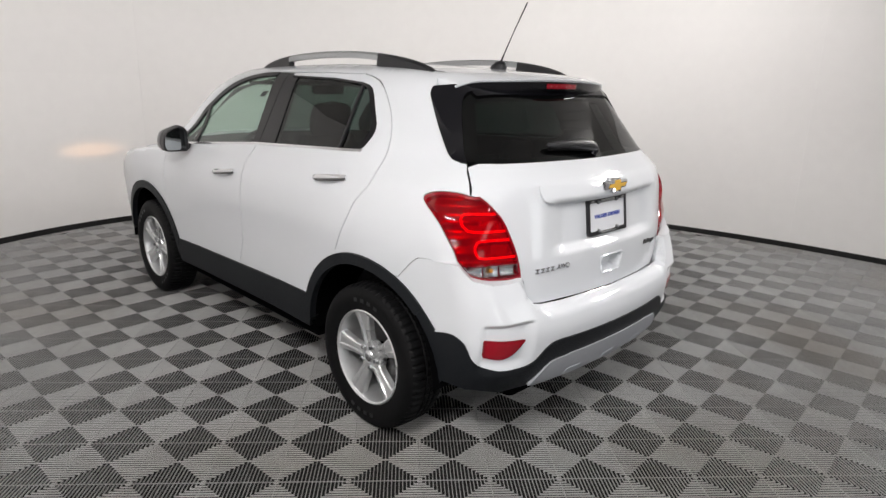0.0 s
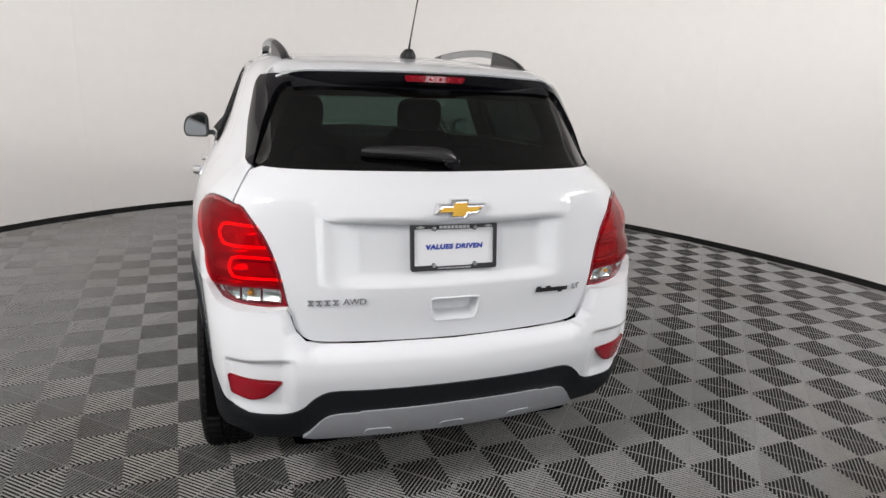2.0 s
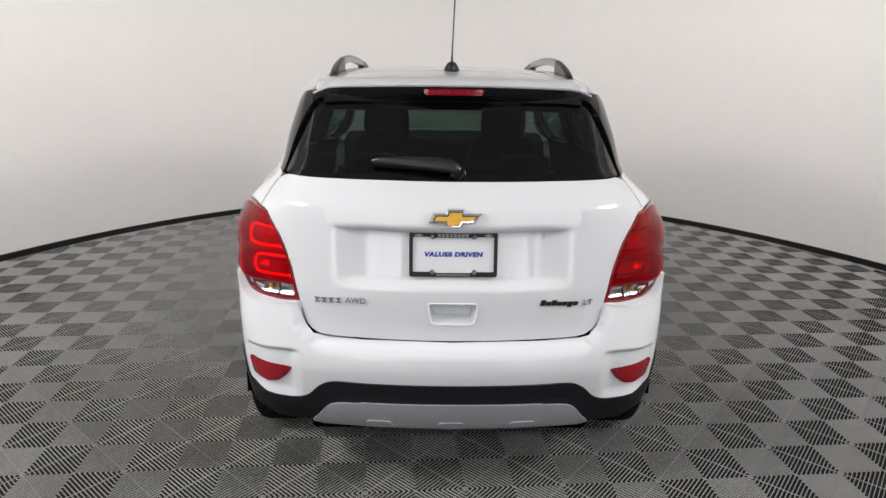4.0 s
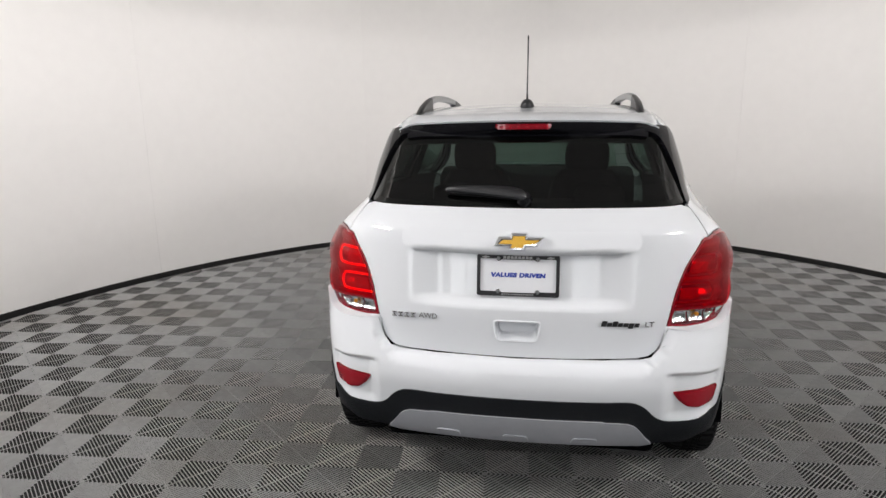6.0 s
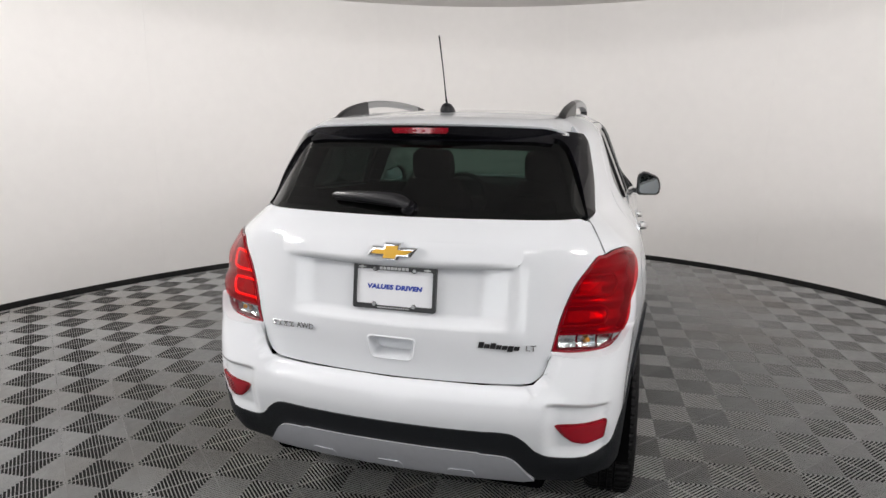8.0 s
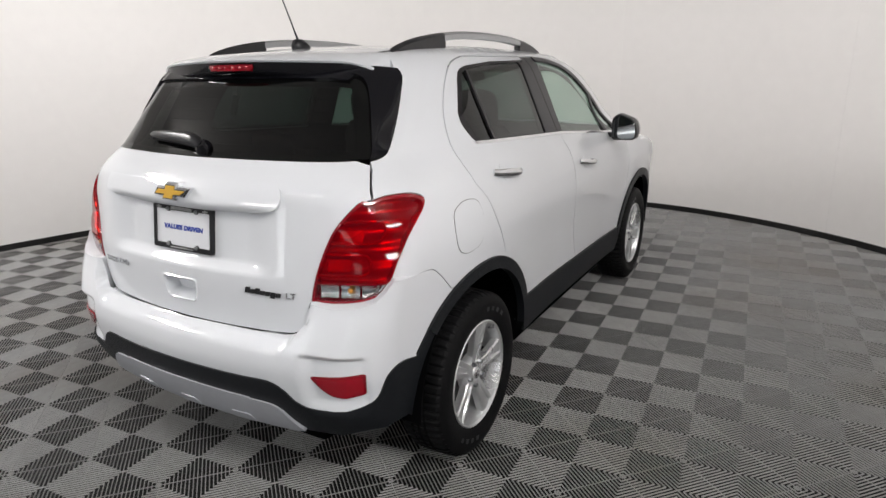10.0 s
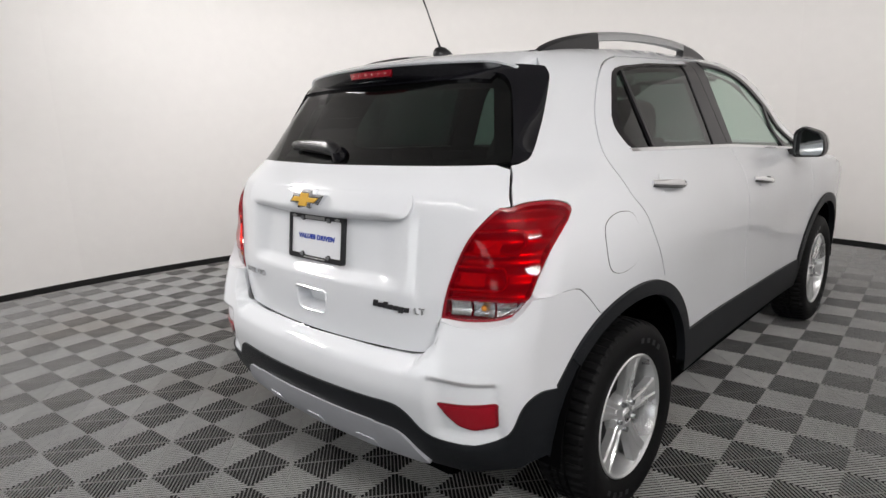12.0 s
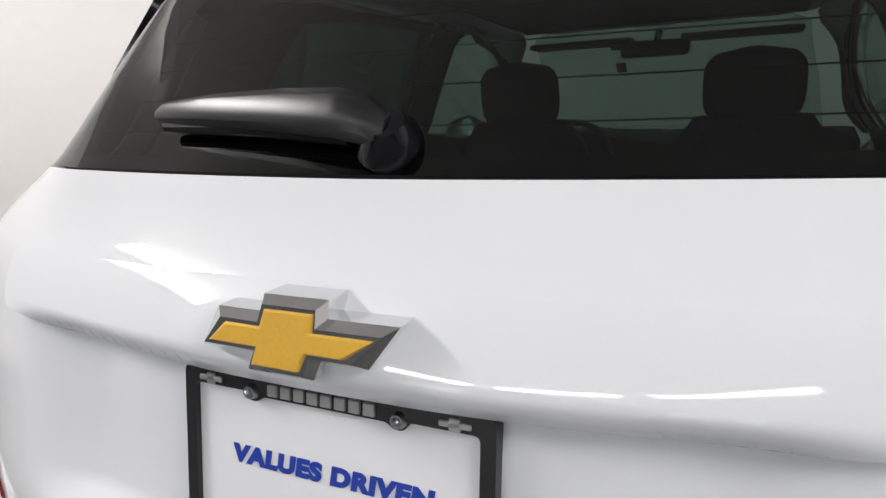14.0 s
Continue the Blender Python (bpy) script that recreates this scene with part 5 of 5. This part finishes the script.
def seat(x, y, wide, top, lab):
    st_ob = new("seat")
    st_ob.parent = car
    tagged(st_ob, lab)
    bm = bmesh.new()
    add_box(bm, x - wide / 2, x + wide / 2, y, y + 0.50, 0.52, 0.70, 0.05, 3)
    part("cushion", bm, CLOTH, st_ob)
    bm = bmesh.new()
    rings = []
    for z, w, yy, d in ((0.62, wide * 0.94, y + 0.06, 0.10), (0.80, wide, y + 0.02, 0.12), (1.02, wide * 0.98, y - 0.06, 0.11), (1.18, wide * 0.86, y - 0.12, 0.09), (top, wide * 0.62, y - 0.145, 0.06)):
        rings.append([(x + w / 2 * math.cos(a) * abs(math.cos(a)) ** -0.35 if abs(math.cos(a)) > 1e-6 else x, yy + d * math.sin(a) * abs(math.sin(a)) ** -0.35 if abs(math.sin(a)) > 1e-6 else yy, z) for a in [2 * math.pi * i / 24 for i in range(24)]])
    loft(bm, rings)
    part("backrest", bm, CLOTH, st_ob)
    return st_ob


def headrest(x, y, z, st_ob, w=0.25, h=0.19):
    bm = bmesh.new()
    rings = []
    for i in range(15):
        u = i / 14
        full = (1 - abs(2 * u - 1) ** 5.0) ** 0.40 if 0 < i < 14 else 0.12
        ww, d, zz = full * (0.94 + 0.06 * math.sin(math.pi * u)), 0.016 + 0.048 * full, h * u
        rings.append([(x + w / 2 * ww * math.cos(a), y - 0.15 * zz + d * math.sin(a), z + zz) for a in [2 * math.pi * j / 28 for j in range(28)]])
    loft(bm, rings)
    part("headrest", bm, CLOTH, st_ob, "charcoal cloth headrest")
    for dx in (-0.05, 0.05):
        bm = bmesh.new()
        tube(bm, [(x + dx, y + 0.01, z - 0.09), (x + dx, y, z + 0.03)], 0.006, 8)
        part("headrest_post", bm, CHROME, st_ob)


for x in (-0.36, 0.34):
    ob = seat(x, 1.92, 0.50, 1.265, "charcoal cloth front seat")
    headrest(x, 1.775, 1.235, ob, 0.27, 0.22)
bench = seat(0.0, 1.10, 1.22, 1.17, "charcoal cloth rear bench")
for x in (-0.36, 0.36):
    headrest(x, 0.955, 1.135, bench, 0.25, 0.14)
bm = bmesh.new()
rings = []
for x in np.linspace(-0.74, 0.74, 15):
    hump = 0.05 * math.exp(-((x + 0.37) / 0.2) ** 2)
    rings.append([(x, 2.62, 0.75), (x, 2.58, 0.98), (x, 2.62, 1.13 + hump), (x, 2.80, 1.172 + hump * 0.5), (x, 3.05, 1.165), (x, 3.10, 0.80)])
loft(bm, rings)
part("dashboard", bm, TRIM_IN, car, "dark moulded dashboard")
bm = bmesh.new()
wheel_at = pose(-0.37, 2.47, 1.06, 65, 0, 0)
ring_r = [[wheel_at @ Vector(((0.185 + 0.015 * math.cos(b)) * math.cos(a), (0.185 + 0.015 * math.cos(b)) * math.sin(a), 0.015 * math.sin(b))) for b in [2 * math.pi * j / 8 for j in range(8)]] for a in [2 * math.pi * i / 40 for i in range(41)]]
loft(bm, ring_r, caps=False)
bmesh.ops.remove_doubles(bm, verts=bm.verts[:], dist=0.0005)
steering = part("steering_wheel", bm, TRIM_IN, car, "black steering wheel")
bm = bmesh.new()
add_box(bm, -0.17, 0.17, -0.02, 0.02, -0.012, 0.006, 0.005, 2, wheel_at)
add_box(bm, -0.065, 0.065, -0.06, 0.06, -0.03, 0.012, 0.02, 2, wheel_at)
part("steering_hub", bm, TRIM_IN, steering)
bm = bmesh.new()
rings = [[(x * k + 0.0, y, 1.505 + z * k) for x, z in corners([(-0.125, -0.030), (0.125, -0.030), (0.13, 0.032), (-0.13, 0.032)], 0.025, 0.03)] for y, k in ((2.30, 0.96), (2.31, 1.0), (2.335, 0.9), (2.345, 0.5))]
loft(bm, rings)
inside_mirror = part("inside_mirror", bm, TRIM_IN, car, "black inside mirror")
bm = bmesh.new()
tube(bm, [(0, 2.34, 1.51), (0, 2.40, 1.55), (0, 2.46, 1.585)], 0.014, 8)
part("mirror_stalk", bm, TRIM_IN, inside_mirror)
bm = bmesh.new()
add_box(bm, -0.122, 0.122, 2.297, 2.2985, 1.478, 1.533)
part("inside_mirror_glass", bm, MIRROR, inside_mirror, "mirror glass", smooth=False)
for s in (1, -1):
    bm = bmesh.new()
    add_box(bm, min(s * 0.09, s * 0.50), max(s * 0.09, s * 0.50), 2.32, 2.46, 1.533, 1.556, 0.010, 2, pose(0, 0, 0))
    part("sun_visor", bm, TRIM_IN, car, "dark folded sun visor")
for x, z in ((-0.205, 1.565), (-0.205, 1.475)):
    stick = [(x - 0.022, z - 0.02), (x + 0.022, z - 0.02), (x + 0.022, z + 0.02), (x - 0.022, z + 0.02)]
    skin("sticker", "front", [stick], SATIN_BLACK, windscreen, "small dark sticker on the windscreen", off=-0.012, depth=0.001, h=0.2)

# ---- the booth ----
def oval(k, a):
    return EX + (EA + k) * math.cos(a), EY + (EB + k) * math.sin(a)


# wall: curved panels on a plain backing
def wall_sheet(a0, a1, z0, z1, k0, k1, n):
    bm = bmesh.new()
    rings = []
    for i in range(n + 1):
        a = a0 + (a1 - a0) * i / n
        (x0, y0), (x1, y1) = oval(k0, a), oval(k1, a)
        rings.append([(x0, y0, z0), (x0, y0, z1), (x1, y1, z1), (x1, y1, z0)])
    loft(bm, rings)
    return bm


def tidy(bm, name, material, parent=None, label=""):
    return part(name, bm, material, parent, label, sharp=50)


DOOR_HALF, DOOR_H = 0.115, 2.12
SPANS = [(DOORS[0] + DOOR_HALF, DOORS[1] - DOOR_HALF), (DOORS[1] + DOOR_HALF, DOORS[0] + 2 * math.pi - DOOR_HALF)]
WHITE_0, WHITE_1 = radians(-22), radians(202)
wall = tidy(wall_sheet(WHITE_0, WHITE_1, -0.02, EH + 0.1, 0.0025, 0.15, 120), "wall_oval", WALL)
tagged(wall, "white curved wall of vinyl panels with faint joints", "wall", kind="structure")
SEAM_Z = 1.56
n_pan = 8
for i in range(n_pan):
    b0, b1 = WHITE_0 + (WHITE_1 - WHITE_0) * i / n_pan, WHITE_0 + (WHITE_1 - WHITE_0) * (i + 1) / n_pan
    g = 0.0004
    for z0, z1 in ((0.0, SEAM_Z - 0.002), (SEAM_Z + 0.002, EH + 0.05)):
        tidy(wall_sheet(b0 + g, b1 - g, z0, z1, 0.0, 0.0025, 24), "panel", WALL, wall)
# the rear of the booth, with two tall doorways
rear_wall = tidy(wall_sheet(WHITE_1, WHITE_0 + 2 * math.pi, DOOR_H, EH + 0.1, 0.0, 0.15, 60), "wall_rear", REAR_WALL)
tagged(rear_wall, "plain dark grey rear wall with two tall doorways", "wall", kind="structure")
for a0, a1 in ((WHITE_1, SPANS[1][1]), (SPANS[0][0] + 2 * math.pi, SPANS[0][1] + 2 * math.pi), (SPANS[1][0] + 2 * math.pi, WHITE_0 + 2 * math.pi)):
    tidy(wall_sheet(a0, a1, -0.02, DOOR_H, 0.0, 0.15, 30), "wall_part", REAR_WALL, rear_wall)
for i, a in enumerate(DOORS):
    door = None
    for k, (b0, b1, z0, z1) in enumerate(((-DOOR_HALF, -DOOR_HALF + 0.012, 0, DOOR_H), (DOOR_HALF - 0.012, DOOR_HALF, 0, DOOR_H), (-0.006, 0.006, 0, DOOR_H), (-DOOR_HALF, DOOR_HALF, 0.0, 0.22), (-DOOR_HALF, DOOR_HALF, 1.02, 1.09), (-DOOR_HALF, DOOR_HALF, DOOR_H - 0.06, DOOR_H))):
        bm = wall_sheet(a + b0, a + b1, z0, z1, 0.03 + 0.003 * (k > 2), 0.07, 6)
        if door is None:
            door = tidy(bm, "door_%d" % (i + 1), BASE)
            tagged(door, "dark framed glazed door with bright panes in the rear wall", "door", kind="structure")
        else:
            tidy(bm, "door_bar", BASE, door)
base = tidy(wall_sheet(SPANS[1][0], SPANS[1][1], 0.0, 0.055, -0.014, -0.002, 160), "baseboard", BASE)
tagged(base, "black rubber baseboard along the curved wall", "baseboard", kind="structure")
bm = bmesh.new()
loft(bm, [[(*oval(0.15, 2 * math.pi * i / 120), z) for i in range(120)] for z in (EH, EH + 0.1)])
ceil = part("ceiling", bm, CEILING, None, "", smooth=False)
tagged(ceil, "plain grey ceiling boards", "ceiling", kind="structure")


def build_light():
    th = new("ceiling_light")
    bm = bmesh.new()
    w, d = LAMP_W / 2 + 0.004, LAMP_L / 2 + 0.004
    for a in ((-w - 0.025, -w, -d - 0.025, d + 0.025), (w, w + 0.025, -d - 0.025, d + 0.025), (-w, w, -d - 0.025, -d), (-w, w, d, d + 0.025)):
        add_box(bm, a[0], a[1], a[2], a[3], -0.022, 0.0)
    part("frame_rim", bm, FRAME_WHITE, th, smooth=False)
    bm = bmesh.new()
    add_box(bm, -w, w, -d, d, -0.008, -0.003)
    part("back_panel", bm, FRAME_WHITE, th, smooth=False)
    return tagged(th, "white framed rectangular ceiling light, unseen", "ceiling light", "ceiling lights")


# unseen housings for every lamp, the added washers and side panels included
fixture = build_light()
for i, place in enumerate(LAMPS):
    if i == 0:
        fixture.matrix_basis = place
    else:
        copy_thing(fixture, place)

# floor: a slab and ribbed tiles laid on it
TS, TA, TU, TV = 0.2905, radians(49.0), -0.1377, 0.0428
bm = bmesh.new()
loft(bm, [[(*oval(0.15, 2 * math.pi * i / 120), z) for i in range(120)] for z in (-0.10, -0.0192)])
floor = part("floor", bm, SLAB, None, "", smooth=False)
tagged(floor, "grey ribbed plastic floor tiles in a checker of rib directions", "floor", kind="structure")
RIBS, SEAMW, RIB_H = 19, 0.0012, 0.0062


def tile_shape():
    """One open-grid tile: a rim and four triangles of thin ribs that run square to their edge, over a hollow."""
    V, F = [], []

    def quad(a, b, c, d):
        k = len(V)
        V.extend((a, b, c, d))
        F.append((k, k + 1, k + 2, k + 3))
    half = TS / 2
    e, rz = 0.0004, -0.0032
    for q in range(4):
        c, s_ = (1, 0, -1, 0)[q], (0, 1, 0, -1)[q]

        def P(x, y, z):
            x, y = x - half, y - half
            return (c * x - s_ * y, s_ * x + c * y, z)
        # rim strip
        quad(P(e, e, rz), P(TS - e, e, rz), P(TS - SEAMW, SEAMW, rz), P(SEAMW, SEAMW, rz))
        quad(P(e, e, -RIB_H), P(TS - e, e, -RIB_H), P(TS - e, e, rz), P(e, e, rz))
        quad(P(SEAMW, SEAMW, rz), P(TS - SEAMW, SEAMW, rz), P(TS - SEAMW, SEAMW, -RIB_H), P(SEAMW, SEAMW, -RIB_H))
        pitch = (TS - 2 * SEAMW) / RIBS
        for i in range(RIBS):
            x0 = SEAMW + pitch * i + pitch * 0.385
            x1 = x0 + pitch * 0.23
            ch, cz = 0.0012, 0.0030
            y0a, y0b = min(x0, TS - x0), min(x1, TS - x1)
            if y0a < SEAMW and y0b < SEAMW:
                continue
            ya, yb = min(x0 + ch, TS - x0 - ch), min(x1 - ch, TS - x1 + ch)
            quad(P(x0 + ch, SEAMW, 0), P(x1 - ch, SEAMW, 0), P(x1 - ch, yb, 0), P(x0 + ch, ya, 0))
            quad(P(x0, SEAMW, -cz), P(x0 + ch, SEAMW, 0), P(x0 + ch, ya, 0), P(x0, y0a, -cz))
            quad(P(x1 - ch, SEAMW, 0), P(x1, SEAMW, -cz), P(x1, y0b, -cz), P(x1 - ch, yb, 0))
            quad(P(x0, SEAMW, -RIB_H), P(x0, SEAMW, -cz), P(x0, y0a, -cz), P(x0, y0a, -RIB_H))
            quad(P(x1, SEAMW, -cz), P(x1, SEAMW, -RIB_H), P(x1, y0b, -RIB_H), P(x1, y0b, -cz))
            quad(P(x0, y0a, -cz), P(x1, y0b, -cz), P(x1, y0b, -RIB_H), P(x0, y0a, -RIB_H))
            quad(P(x0, y0a, -RIB_H), P(x1, y0b, -RIB_H), P(x1, SEAMW, -RIB_H), P(x0, SEAMW, -RIB_H))
    return V, F


tv, tf = tile_shape()
tile_mesh = bpy.data.meshes.new("tile")
tile_mesh.from_pydata(tv, [], tf)
tile_mesh.materials.append(TILE)
spots = []
for i in range(-26, 27):
    for j in range(-26, 27):
        u, v = TU + (i + 0.5) * TS, TV + (j + 0.5) * TS
        x, y = u * math.cos(TA) - v * math.sin(TA), u * math.sin(TA) + v * math.cos(TA)
        if ((x - EX) / (EA + 0.06)) ** 2 + ((y - EY) / (EB + 0.06)) ** 2 < 1:
            spots.append((x, y))
# the tiles round the back of the car are pieces of their own
spots.sort(key=lambda p: (p[0] / 1.25) ** 2 + (p[1] - 0.2) ** 2)
rnd = random.Random(4)
for x, y in spots[:300]:
    ob = new("tile", tile_mesh)
    ob.parent = floor
    ob.matrix_basis = pose(x, y, rnd.uniform(-0.0006, 0.0004), 0, 0, 49.0)
base_v, c, s_ = np.array(tv), math.cos(TA), math.sin(TA)
rot = np.c_[base_v[:, 0] * c - base_v[:, 1] * s_, base_v[:, 0] * s_ + base_v[:, 1] * c, base_v[:, 2]]
allv, allf = [], []
for x, y in spots[300:]:
    k = len(allv) * len(tv)
    allv.append(rot + (x, y, rnd.uniform(-0.0006, 0.0004)))
    allf += [tuple(i + k for i in f) for f in tf]
me = bpy.data.meshes.new("far_tile")
me.from_pydata(np.concatenate(allv).tolist(), [], allf)
far = link("far_tile", me, TILE, floor)
tagged(far, "grey ribbed plastic floor tiles", kind="stuff")
